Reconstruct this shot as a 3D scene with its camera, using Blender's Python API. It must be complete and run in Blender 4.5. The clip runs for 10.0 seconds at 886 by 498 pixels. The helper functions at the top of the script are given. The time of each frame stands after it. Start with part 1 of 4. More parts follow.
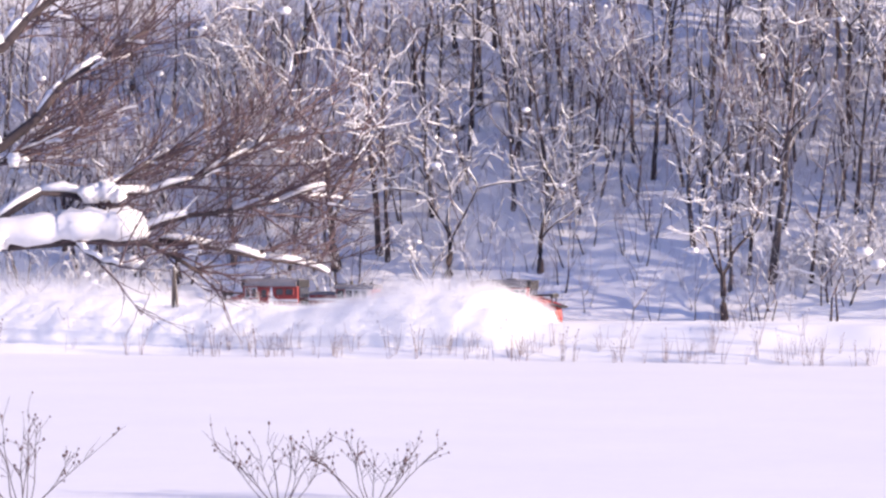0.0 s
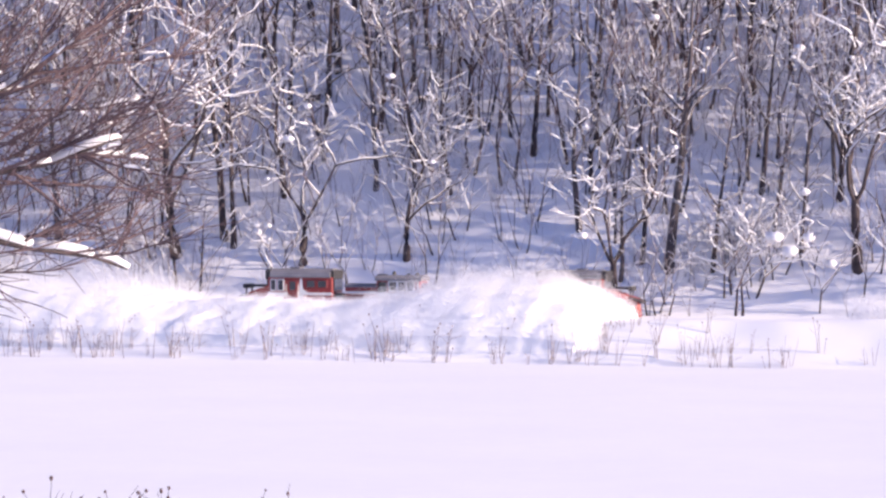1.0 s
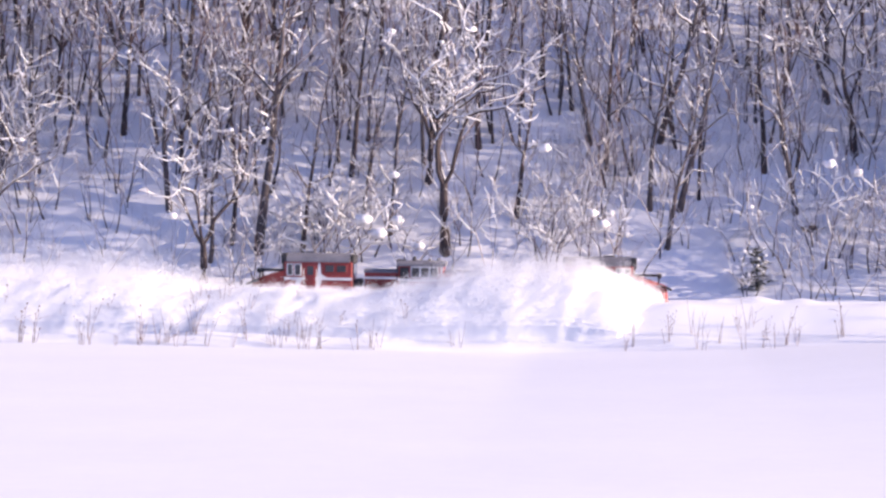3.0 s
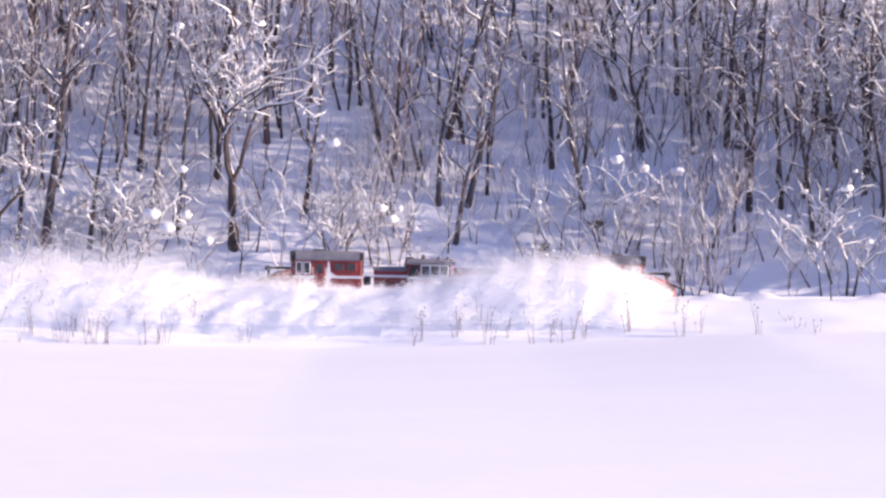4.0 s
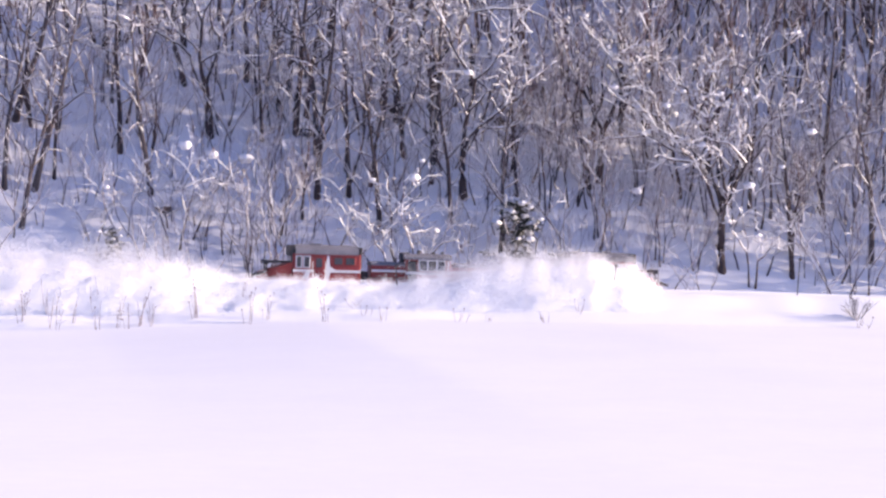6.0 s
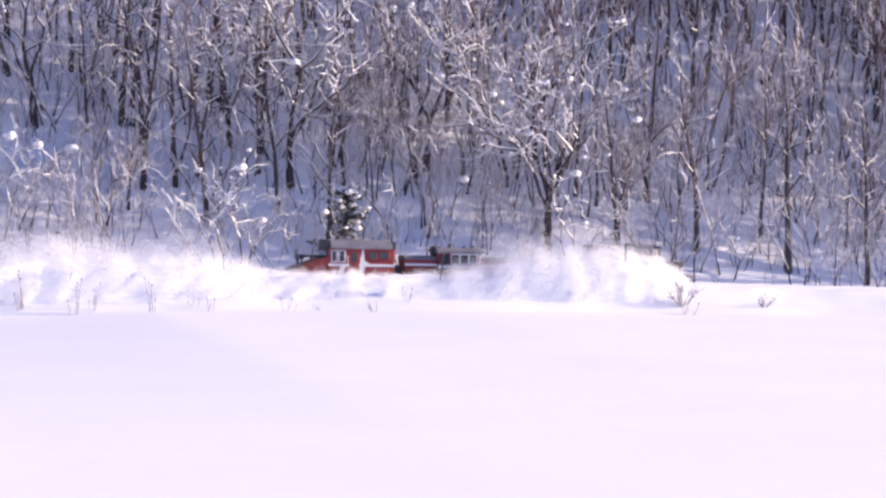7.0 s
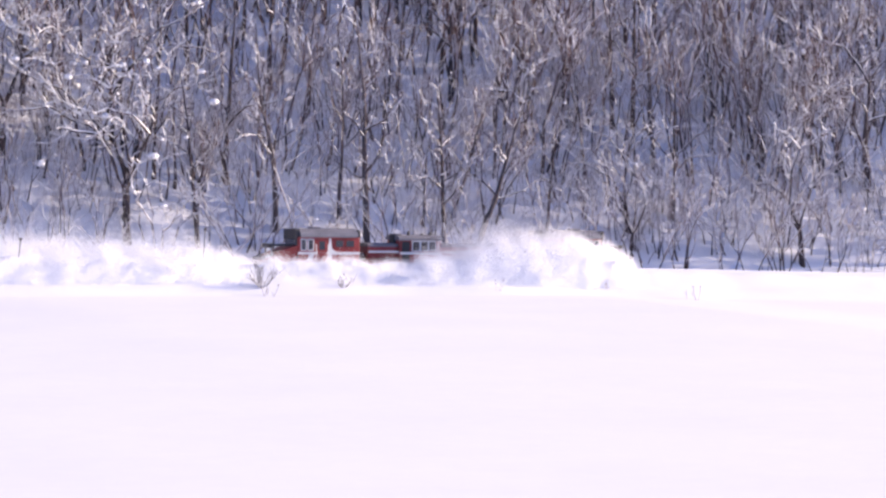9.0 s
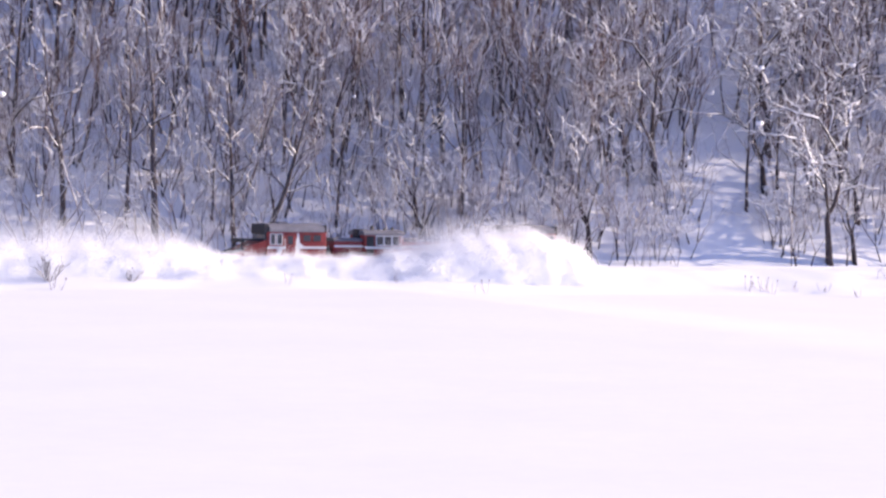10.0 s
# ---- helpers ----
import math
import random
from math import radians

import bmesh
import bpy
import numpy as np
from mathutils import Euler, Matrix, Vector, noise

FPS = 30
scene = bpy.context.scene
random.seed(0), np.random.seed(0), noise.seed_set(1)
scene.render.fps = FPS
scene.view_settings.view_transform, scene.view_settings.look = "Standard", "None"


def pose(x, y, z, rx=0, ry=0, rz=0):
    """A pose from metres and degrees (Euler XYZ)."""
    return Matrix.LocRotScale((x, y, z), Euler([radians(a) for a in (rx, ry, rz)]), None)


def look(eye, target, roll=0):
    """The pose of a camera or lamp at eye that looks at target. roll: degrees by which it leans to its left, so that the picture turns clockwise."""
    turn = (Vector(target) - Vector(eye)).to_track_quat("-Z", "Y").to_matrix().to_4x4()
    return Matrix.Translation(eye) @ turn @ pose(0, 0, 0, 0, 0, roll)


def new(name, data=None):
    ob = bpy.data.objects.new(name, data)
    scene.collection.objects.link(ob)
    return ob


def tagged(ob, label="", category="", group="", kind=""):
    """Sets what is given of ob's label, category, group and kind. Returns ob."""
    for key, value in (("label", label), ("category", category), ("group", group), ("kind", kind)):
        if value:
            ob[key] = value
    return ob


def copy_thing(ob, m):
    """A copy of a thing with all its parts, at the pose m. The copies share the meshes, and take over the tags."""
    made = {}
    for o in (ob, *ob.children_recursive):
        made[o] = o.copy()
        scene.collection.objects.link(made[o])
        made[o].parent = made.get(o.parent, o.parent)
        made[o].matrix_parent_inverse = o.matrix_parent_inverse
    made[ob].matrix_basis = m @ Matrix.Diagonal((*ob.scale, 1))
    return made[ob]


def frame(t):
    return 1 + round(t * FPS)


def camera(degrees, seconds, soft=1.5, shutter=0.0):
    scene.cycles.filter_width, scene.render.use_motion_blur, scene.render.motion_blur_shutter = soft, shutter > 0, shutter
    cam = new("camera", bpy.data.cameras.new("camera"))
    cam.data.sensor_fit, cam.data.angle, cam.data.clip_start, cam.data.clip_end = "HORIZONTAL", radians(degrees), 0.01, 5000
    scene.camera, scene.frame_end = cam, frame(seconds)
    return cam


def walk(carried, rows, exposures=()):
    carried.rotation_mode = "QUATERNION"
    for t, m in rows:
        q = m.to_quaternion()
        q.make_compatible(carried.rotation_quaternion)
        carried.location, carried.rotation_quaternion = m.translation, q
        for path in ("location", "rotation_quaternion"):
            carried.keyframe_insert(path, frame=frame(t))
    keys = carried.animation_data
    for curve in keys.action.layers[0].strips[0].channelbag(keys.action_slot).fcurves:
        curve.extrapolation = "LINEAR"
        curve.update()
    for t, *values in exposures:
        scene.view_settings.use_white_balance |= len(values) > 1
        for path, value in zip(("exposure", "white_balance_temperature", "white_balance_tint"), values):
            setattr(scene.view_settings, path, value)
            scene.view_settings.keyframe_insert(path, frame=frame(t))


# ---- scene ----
# ---------------------------------------------------------------- camera
cam = camera(17.51, 10.0, soft=2.5)
walk(cam, [
    (0.0, pose(6.755, -26.163, 8.337, 89.921, -0.134, 14.476)),
    (0.5, pose(2.231, -9.834, 8.341, 89.769, -0.207, 12.781)),
    (1.0, pose(0.000, 0.000, 8.300, 89.626, -0.191, 11.560)),
    (1.5, pose(0.000, 0.000, 8.300, 89.452, -0.547, 9.642)),
    (2.0, pose(0.000, 0.000, 8.300, 89.385, -0.679, 7.571)),
    (2.5, pose(0.000, 0.000, 8.300, 89.346, -0.620, 5.145)),
    (3.0, pose(0.000, 0.000, 8.300, 89.318, -0.797, 3.411)),
    (4.5, pose(0.000, 0.000, 8.300, 89.251, -0.983, -3.180)),
    (5.0, pose(0.000, 0.000, 8.300, 89.196, -1.256, -5.468)),
    (5.5, pose(0.000, 0.000, 8.300, 89.204, -1.595, -7.542)),
    (7.0, pose(0.000, 0.000, 8.300, 89.073, -1.358, -12.818)),
    (7.5, pose(0.000, 0.000, 8.300, 88.994, -1.256, -14.763)),
    (8.0, pose(0.000, 0.000, 8.300, 88.964, -1.031, -16.977)),
    (8.5, pose(0.000, 0.000, 8.300, 88.929, -0.813, -18.871)),
    (9.0, pose(0.000, 0.000, 8.300, 88.868, -0.722, -21.196)),
    (9.5, pose(0.000, 0.000, 8.300, 88.854, -0.788, -23.438)),
    (10.0, pose(0.000, 0.000, 8.300, 88.799, -0.831, -25.390)),
], exposures=[
    (0.0, 0.64, 7400, 48.5), (4.5, 0.72, 7450, 48.5), (7.5, 0.75, 7450, 47.5), (10.0, 0.76, 7350, 46),
])

# ---------------------------------------------------------------- light
SUN_DIR = Vector((0.95, -0.09, 0.31)).normalized()
world = bpy.data.worlds.new("winter_sky")
scene.world = world
world.use_nodes = True
wt = world.node_tree
sky = wt.nodes.new("ShaderNodeTexSky")
sky.sky_type, sky.sun_disc = "NISHITA", False
sky.sun_elevation = math.asin(SUN_DIR.z)
sky.sun_rotation = math.atan2(SUN_DIR.x, SUN_DIR.y)
sky.air_density, sky.dust_density, sky.ozone_density = 1.0, 0.3, 8.5
wt.links.new(sky.outputs[0], wt.nodes["Background"].inputs[0])
wt.nodes["Background"].inputs[1].default_value = 0.135
sun = new("sun", bpy.data.lights.new("sun", "SUN"))
sun.data.energy, sun.data.angle, sun.data.color = 5.0, radians(1.2), (0.91, 1.0, 0.79)
sun.matrix_world = look(SUN_DIR * 300, (0, 0, 0))


# ---------------------------------------------------------------- materials
def material(name, col, col2, rough=0.8, scale=4.0, fine=40.0, bump=0.2, metal=0.0, translucent=0.0, island=False, stretch=(1, 1, 1)):
    """Two colours mixed by a coarse and a fine noise, with fine relief."""
    m = bpy.data.materials.new(name)
    m.use_nodes = True
    nt = m.node_tree
    n, l = nt.nodes, nt.links
    bs = n["Principled BSDF"]
    tc = n.new("ShaderNodeTexCoord")
    mp = n.new("ShaderNodeMapping")
    mp.inputs["Scale"].default_value = stretch
    l.new(tc.outputs["Object"], mp.inputs[0])
    a, b = n.new("ShaderNodeTexNoise"), n.new("ShaderNodeTexNoise")
    a.inputs["Scale"].default_value, b.inputs["Scale"].default_value = scale, fine
    a.inputs["Detail"].default_value, b.inputs["Detail"].default_value = 4, 3
    for t in (a, b):
        l.new(mp.outputs[0], t.inputs["Vector"])
    add = n.new("ShaderNodeMath")
    add.operation = "MULTIPLY_ADD"
    l.new(b.outputs[0], add.inputs[0])
    add.inputs[1].default_value = 0.5
    l.new(a.outputs[0], add.inputs[2])
    ramp = n.new("ShaderNodeMapRange")
    ramp.inputs[1].default_value, ramp.inputs[2].default_value = 0.5, 1.0
    l.new(add.outputs[0], ramp.inputs[0])
    fac = ramp.outputs[0]
    if island:
        geo = n.new("ShaderNodeNewGeometry")
        av = n.new("ShaderNodeMath")
        av.operation = "MULTIPLY_ADD"
        l.new(geo.outputs["Random Per Island"], av.inputs[0])
        av.inputs[1].default_value = 0.6
        half = n.new("ShaderNodeMath")
        half.operation = "MULTIPLY"
        half.inputs[1].default_value = 0.5
        l.new(fac, half.inputs[0])
        l.new(half.outputs[0], av.inputs[2])
        fac = av.outputs[0]
    mix = n.new("ShaderNodeMix")
    mix.data_type = "RGBA"
    mix.inputs["A"].default_value, mix.inputs["B"].default_value = (*col, 1), (*col2, 1)
    l.new(fac, mix.inputs["Factor"])
    l.new(mix.outputs["Result"], bs.inputs["Base Color"])
    bs.inputs["Roughness"].default_value, bs.inputs["Metallic"].default_value = rough, metal
    if bump:
        bp = n.new("ShaderNodeBump")
        bp.inputs["Strength"].default_value = bump
        bp.inputs["Distance"].default_value = 0.05
        l.new(add.outputs[0], bp.inputs["Height"])
        l.new(bp.outputs[0], bs.inputs["Normal"])
    if translucent:
        tr = n.new("ShaderNodeBsdfTranslucent")
        l.new(mix.outputs["Result"], tr.inputs[0])
        ms = n.new("ShaderNodeMixShader")
        ms.inputs[0].default_value = translucent
        l.new(bs.outputs[0], ms.inputs[1])
        l.new(tr.outputs[0], ms.inputs[2])
        l.new(ms.outputs[0], n["Material Output"].inputs[0])
    return m


SNOW = material("snow", (0.85, 0.85, 0.87), (0.89, 0.89, 0.90), 0.75, 0.09, 0.9, 0.12)
SNOW_CAP = material("branch_snow", (0.84, 0.84, 0.87), (0.92, 0.92, 0.92), 0.8, 2.0, 9.0, 0.3, translucent=0.15)
POWDER = material("powder", (0.93, 0.93, 0.94), (0.97, 0.97, 0.97), 0.9, 1.0, 6.0, 0.0, translucent=0.5)
POWDER_BODY = material("dense_powder", (0.92, 0.92, 0.93), (0.96, 0.96, 0.96), 0.9, 0.8, 5.0, 0.15, translucent=0.1)
BARK = material("bark", (0.035, 0.025, 0.028), (0.09, 0.066, 0.066), 0.9, 1.6, 18.0, 0.6, stretch=(1, 1, 0.25))
BARK_GREY = material("grey_bark", (0.05, 0.04, 0.046), (0.14, 0.115, 0.115), 0.9, 1.2, 14.0, 0.6, stretch=(1, 1, 0.25))
TWIG = material("twig", (0.075, 0.045, 0.05), (0.18, 0.115, 0.115), 0.85, 1.5, 12.0, 0.0)
TWIG_RED = material("red_twig", (0.1, 0.052, 0.048), (0.22, 0.13, 0.11), 0.85, 1.5, 12.0, 0.0)
NEEDLE = material("needles", (0.035, 0.042, 0.034), (0.09, 0.09, 0.07), 0.8, 2.0, 20.0, 0.0)
REED = material("dry_grass", (0.13, 0.085, 0.08), (0.32, 0.22, 0.20), 0.8, 2.0, 20.0, 0.0)
RED = material("red_paint", (0.30, 0.028, 0.026), (0.40, 0.05, 0.042), 0.45, 0.9, 9.0, 0.08)
GREY = material("grey_roof_paint", (0.13, 0.125, 0.14), (0.24, 0.23, 0.245), 0.6, 0.9, 7.0, 0.1)
WHITE = material("white_paint", (0.74, 0.73, 0.71), (0.84, 0.83, 0.81), 0.5, 1.5, 12.0, 0.05)
DARK = material("dark_steel", (0.03, 0.03, 0.034), (0.075, 0.068, 0.066), 0.6, 2.0, 14.0, 0.15, metal=0.3)
GLASS = material("window_glass", (0.03, 0.032, 0.04), (0.06, 0.065, 0.08), 0.08, 1.0, 5.0, 0.0)
WOOD = material("grey_wood", (0.08, 0.065, 0.06), (0.18, 0.15, 0.13), 0.85, 1.5, 20.0, 0.4, stretch=(1, 1, 0.2))
LAMP = material("lamp_lens", (0.75, 0.68, 0.5), (0.85, 0.8, 0.66), 0.2, 4.0, 20.0, 0.0)


# ---------------------------------------------------------------- mesh tools
def mesh_of(name, verts, faces, mat, smooth=True):
    me = bpy.data.meshes.new(name)
    me.from_pydata([tuple(v) for v in verts], [], faces)
    me.materials.append(mat)
    if smooth:
        me.polygons.foreach_set("use_smooth", [True] * len(me.polygons))
    me.update()
    return me


def part(name, bm, mat, parent, label=""):
    """One bmesh as one mesh object under a thing or a part."""
    me = bpy.data.meshes.new(name)
    bm.to_mesh(me)
    bm.free()
    me.materials.append(mat)
    ob = new(name, me)
    ob.parent = parent
    if label:
        tagged(ob, label)
    return ob


def part_mesh(name, me, parent, label=""):
    ob = new(name, me)
    ob.parent = parent
    if label:
        tagged(ob, label)
    return ob


def box(x0, x1, y0, y1, z0, z1, bevel=0.0, seg=1):
    bm = bmesh.new()
    bmesh.ops.create_cube(bm, size=1, matrix=Matrix.Translation(((x0 + x1) / 2, (y0 + y1) / 2, (z0 + z1) / 2)) @ Matrix.Diagonal((x1 - x0, y1 - y0, z1 - z0, 1)))
    if bevel:
        bmesh.ops.bevel(bm, geom=bm.edges[:], offset=bevel, segments=seg, affect="EDGES", profile=0.6)
    return bm


def prism(profile, x0, x1, axis="x"):
    """A closed outline, given as (a, z) pairs, drawn out along one axis."""
    bm = bmesh.new()
    put = (lambda a, z, s: (s, a, z)) if axis == "x" else (lambda a, z, s: (a, s, z))
    lo = [bm.verts.new(put(a, z, x0)) for a, z in profile]
    hi = [bm.verts.new(put(a, z, x1)) for a, z in profile]
    k = len(profile)
    bm.faces.new(lo[::-1])
    bm.faces.new(hi)
    for i in range(k):
        bm.faces.new((lo[i], lo[(i + 1) % k], hi[(i + 1) % k], hi[i]))
    bmesh.ops.recalc_face_normals(bm, faces=bm.faces[:])
    return bm


class Tubes:
    """Gathers tapered tubes along polylines into one mesh."""

    def __init__(self):
        self.v, self.f = [], []

    def add(self, pts, radii, sides, squash=1.0, lift=0.0, caps=True):
        pts = [Vector(p) for p in pts]
        base = len(self.v)
        for i, p in enumerate(pts):
            d = (pts[min(i + 1, len(pts) - 1)] - pts[max(i - 1, 0)]).normalized()
            side = d.cross(Vector((0, 0, 1)))
            side = side.normalized() if side.length > 0.05 else Vector((1, 0, 0))
            up = side.cross(d)
            for s in range(sides):
                a = 2 * math.pi * s / sides + 0.4
                self.v.append(p + side * (math.cos(a) * radii[i]) + up * (math.sin(a) * radii[i] * squash) + Vector((0, 0, lift * radii[i])))
        for i in range(len(pts) - 1):
            for s in range(sides):
                a, b = base + i * sides + s, base + i * sides + (s + 1) % sides
                self.f.append((a, b, b + sides, a + sides))
        if caps:
            self.f.append(tuple(base + s for s in range(sides))[::-1])
            self.f.append(tuple(base + (len(pts) - 1) * sides + s for s in range(sides)))

    def lump(self, c, r, rnd, flat=0.7):
        """A small uneven clod."""
        base = len(self.v)
        for z, k in ((-0.8, 0.55), (0.0, 1.0), (0.75, 0.6)):
            for s in range(6):
                a = math.pi / 3 * s + z
                q = r * k * rnd.uniform(0.75, 1.2)
                self.v.append(Vector(c) + Vector((math.cos(a) * q, math.sin(a) * q, z * r * flat)))
        for i in range(2):
            for s in range(6):
                a, b = base + i * 6 + s, base + i * 6 + (s + 1) % 6
                self.f.append((a, b, b + 6, a + 6))
        self.f.append(tuple(base + s for s in range(6))[::-1])
        self.f.append(tuple(base + 12 + s for s in range(6)))

    def mesh(self, name, mat, smooth=True):
        return mesh_of(name, self.v, self.f, mat, smooth)


# ---------------------------------------------------------------- ground
EDGE_X = (-300, -80, -5, 8, 22, 40, 80, 90, 125, 300)
EDGE_Z = (0.0, 0.0, -0.25, 0.25, 1.05, 1.35, 1.4, 1.0, 0.65, 0.5)
TOP_X = (-300, -39, -9, 11, 39, 54, 66, 81, 107, 126, 300)
TOP_Z = (2.4, 2.45, 2.67, 2.88, 3.2, 3.25, 3.05, 3.0, 2.6, 2.57, 2.5)
RAIL_Z = 1.7


def step(a, b, v):
    s = min(1.0, max(0.0, (v - a) / (b - a)))
    return s * s * (3 - 2 * s)


def ground_z(x, y):
    edge, top = float(np.interp(x, EDGE_X, EDGE_Z)), float(np.interp(x, TOP_X, TOP_Z))
    z = edge * step(70, 178, y)
    if y > 100:
        z += 0.05 * noise.noise((x * 0.05, y * 0.03, 3.0)) * step(100, 140, y)
    wob = 0.8 * noise.noise((x * 0.12, 0.3, 7.0))
    rise = 0.35 * step(178.5 + wob, 181 + wob, y) + 0.65 * step(180.5 + wob, 184.5 + wob, y)
    z += (top - edge) * rise
    if 179 < y < 200:
        z += 0.13 * noise.noise((x * 0.35, y * 0.5, 1.0)) * step(179, 182, y) * (1 - step(186, 188, y))
    if -8 < x < 48 and 183 < y < 188:
        heap = max(0.0, noise.noise((x * 0.42, 2.0, y * 0.2)) + 0.1) * step(-8, 0, x) * (1 - step(40, 48, x))
        z += 0.75 * heap * step(184.5, 186.3, y) * (1 - step(186.8, 187.5, y))
    trench = step(187.3, 187.9, y) * (1 - step(192.1, 192.9, y))
    z += (RAIL_Z - z) * trench
    if y > 193:
        z += (2.4 - z) * step(193, 196, y)
        up = max(0.0, y - 197)
        z += 0.9 * min(up, 130.0)
        z += step(197, 206, y) * (0.7 * noise.noise((x * 0.045, y * 0.06, 5.0)) + 0.4 * noise.noise((x * 0.22, y * 0.25, 9.0)) + 0.12 * noise.noise((x * 0.6, y * 0.7, 4.0)))
    return z


def build_ground():
    xs = [-2600, -1400, -700, -400, -250, -180, -140] + [-112 + 0.8 * i for i in range(int(266 / 0.8))] + [160, 185, 220, 300, 450, 800, 1500, 2800]
    ys = [-2600, -1200, -500, -200, -80, -20, 20, 50, 70] + list(range(80, 176, 6)) + [176.5 + 0.4 * i for i in range(54)] + [198.5 + 1.0 * i for i in range(60)] + [262, 275, 300, 327, 400, 700, 1500, 2800]
    nx = len(xs)
    verts = [(x, y, ground_z(x, y)) for y in ys for x in xs]
    faces = [(j * nx + i, j * nx + i + 1, (j + 1) * nx + i + 1, (j + 1) * nx + i) for j in range(len(ys) - 1) for i in range(nx - 1)]
    ob = new("ground", mesh_of("ground", verts, faces, SNOW))
    tagged(ob, "deep white snow over a flat field, railway bank and wooded hillside", "snowy ground", kind="structure")


build_ground()


# ---------------------------------------------------------------- trees
def grow(rnd, start, d, length, n, bend, lift):
    """A wandering polyline that bends upwards by lift."""
    pts, p, d = [Vector(start)], Vector(start), Vector(d).normalized()
    for i in range(n):
        d = (d + Vector((rnd.gauss(0, bend), rnd.gauss(0, bend), rnd.gauss(0, bend * 0.6) + lift))).normalized()
        p = p + d * (length / n)
        pts.append(p.copy())
    return pts


def taper(r0, r1, n):
    return [r0 + (r1 - r0) * i / n for i in range(n + 1)]


def along(pts, f):
    k = f * (len(pts) - 1)
    i = min(int(k), len(pts) - 2)
    return pts[i].lerp(pts[i + 1], k - i), (pts[i + 1] - pts[i]).normalized()


def snow_on(snow, pts, radii, rnd, amount, sides=4, heavy=0.075):
    """Snow lying on the upper side of a limb, in broken stretches."""
    n = len(pts) - 1
    for i in range(n):
        d = (pts[i + 1] - pts[i]).normalized()
        if abs(d.z) > 0.86 or rnd.random() > amount:
            continue
        a, b = pts[i], pts[i + 1]
        k = 1.0 - abs(d.z) * 0.6
        w = [(radii[i] * 0.95 + heavy) * k * rnd.uniform(0.85, 1.15) for _ in range(3)]
        m = a.lerp(b, 0.5)
        up = Vector((0, 0, 1))
        snow.add([a + up * radii[i] * 0.8, m + up * (radii[i] * 0.8 + w[1] * 0.45), b + up * radii[i + 1] * 0.8], [w[0] * 0.9, w[1] * 1.05, w[2] * 0.88], sides, 0.85, 0.35, sides > 5)


def snow_line(snow, pts, radii, rnd, amount, heavy):
    """A broken line of snow along the upper side of a branch."""
    run = []
    for i in range(len(pts) - 1):
        d = (pts[i + 1] - pts[i]).normalized()
        lies = abs(d.z) < 0.9 and rnd.random() < amount
        if lies:
            k = (1.0 - abs(d.z) * 0.55) * rnd.uniform(0.8, 1.2)
            for j in ((i, i + 1) if not run else (i + 1,)):
                w = (radii[j] * 0.85 + heavy) * k
                run.append((pts[j] + Vector((0, 0, radii[j] * 0.7 + w * 0.4)), w))
        if run and (not lies or i == len(pts) - 2):
            snow.add([p for p, w in run], [w for p, w in run[:-1]] + [run[-1][1] * 0.6], 3, 0.8, 0.0, False)
            run = []


def fork(rnd, out, p, d, length, r, level, how):
    """A branch that forks again and again, with shoots along it and snow on top."""
    wood, fine, snow = out
    n = 4 if level > 2 else 3 if level else 2
    pts = grow(rnd, p, d, length, n, how["bend"], how["lift"])
    radii = taper(r, max(0.009, r * 0.66), n)
    (wood if r > 0.04 else fine).add(pts, radii, 5 if r > 0.08 else 3, caps=False)
    snow_line(snow, pts, radii, rnd, how["snowy"] * (1.0 if level else 0.75), how["heavy"] if level > 1 else how["heavy"] * 0.62)
    if level < 3 and how["heavy"] > 0.066 and rnd.random() < 0.016:
        snow.lump(pts[-1] + Vector((0, 0, 0.1)), rnd.uniform(0.14, 0.38), rnd)
    if level == 0:
        return
    tip = (pts[-1] - pts[-2]).normalized()
    side = tip.cross(Vector((math.sin(r * 900), math.cos(r * 900), 0.3))).normalized()
    turn = rnd.uniform(0, 6.28)
    for i in range(how["forks"]):
        side_i = Matrix.Rotation(turn + 6.28 * i / how["forks"] + rnd.gauss(0, 0.3), 3, tip) @ side
        cd = tip + side_i * how["spread"] * rnd.uniform(0.55, 1.3)
        fork(rnd, out, pts[-1], cd, length * how["ratio"] * rnd.uniform(0.75, 1.2), radii[-1] * (0.9 if i == 0 else 0.7), level - 1, how)
    for i in range(how["shoots"]):
        q, dd = along(pts, rnd.uniform(0.25, 0.92))
        cd = dd + Vector((rnd.gauss(0, 0.75), rnd.gauss(0, 0.75), rnd.gauss(0.1, 0.45))) * how["spread"] * 1.5
        fork(rnd, out, q, cd, length * how["ratio"] * rnd.uniform(0.6, 1.0), radii[-1] * 0.55, max(0, level - 2), how)


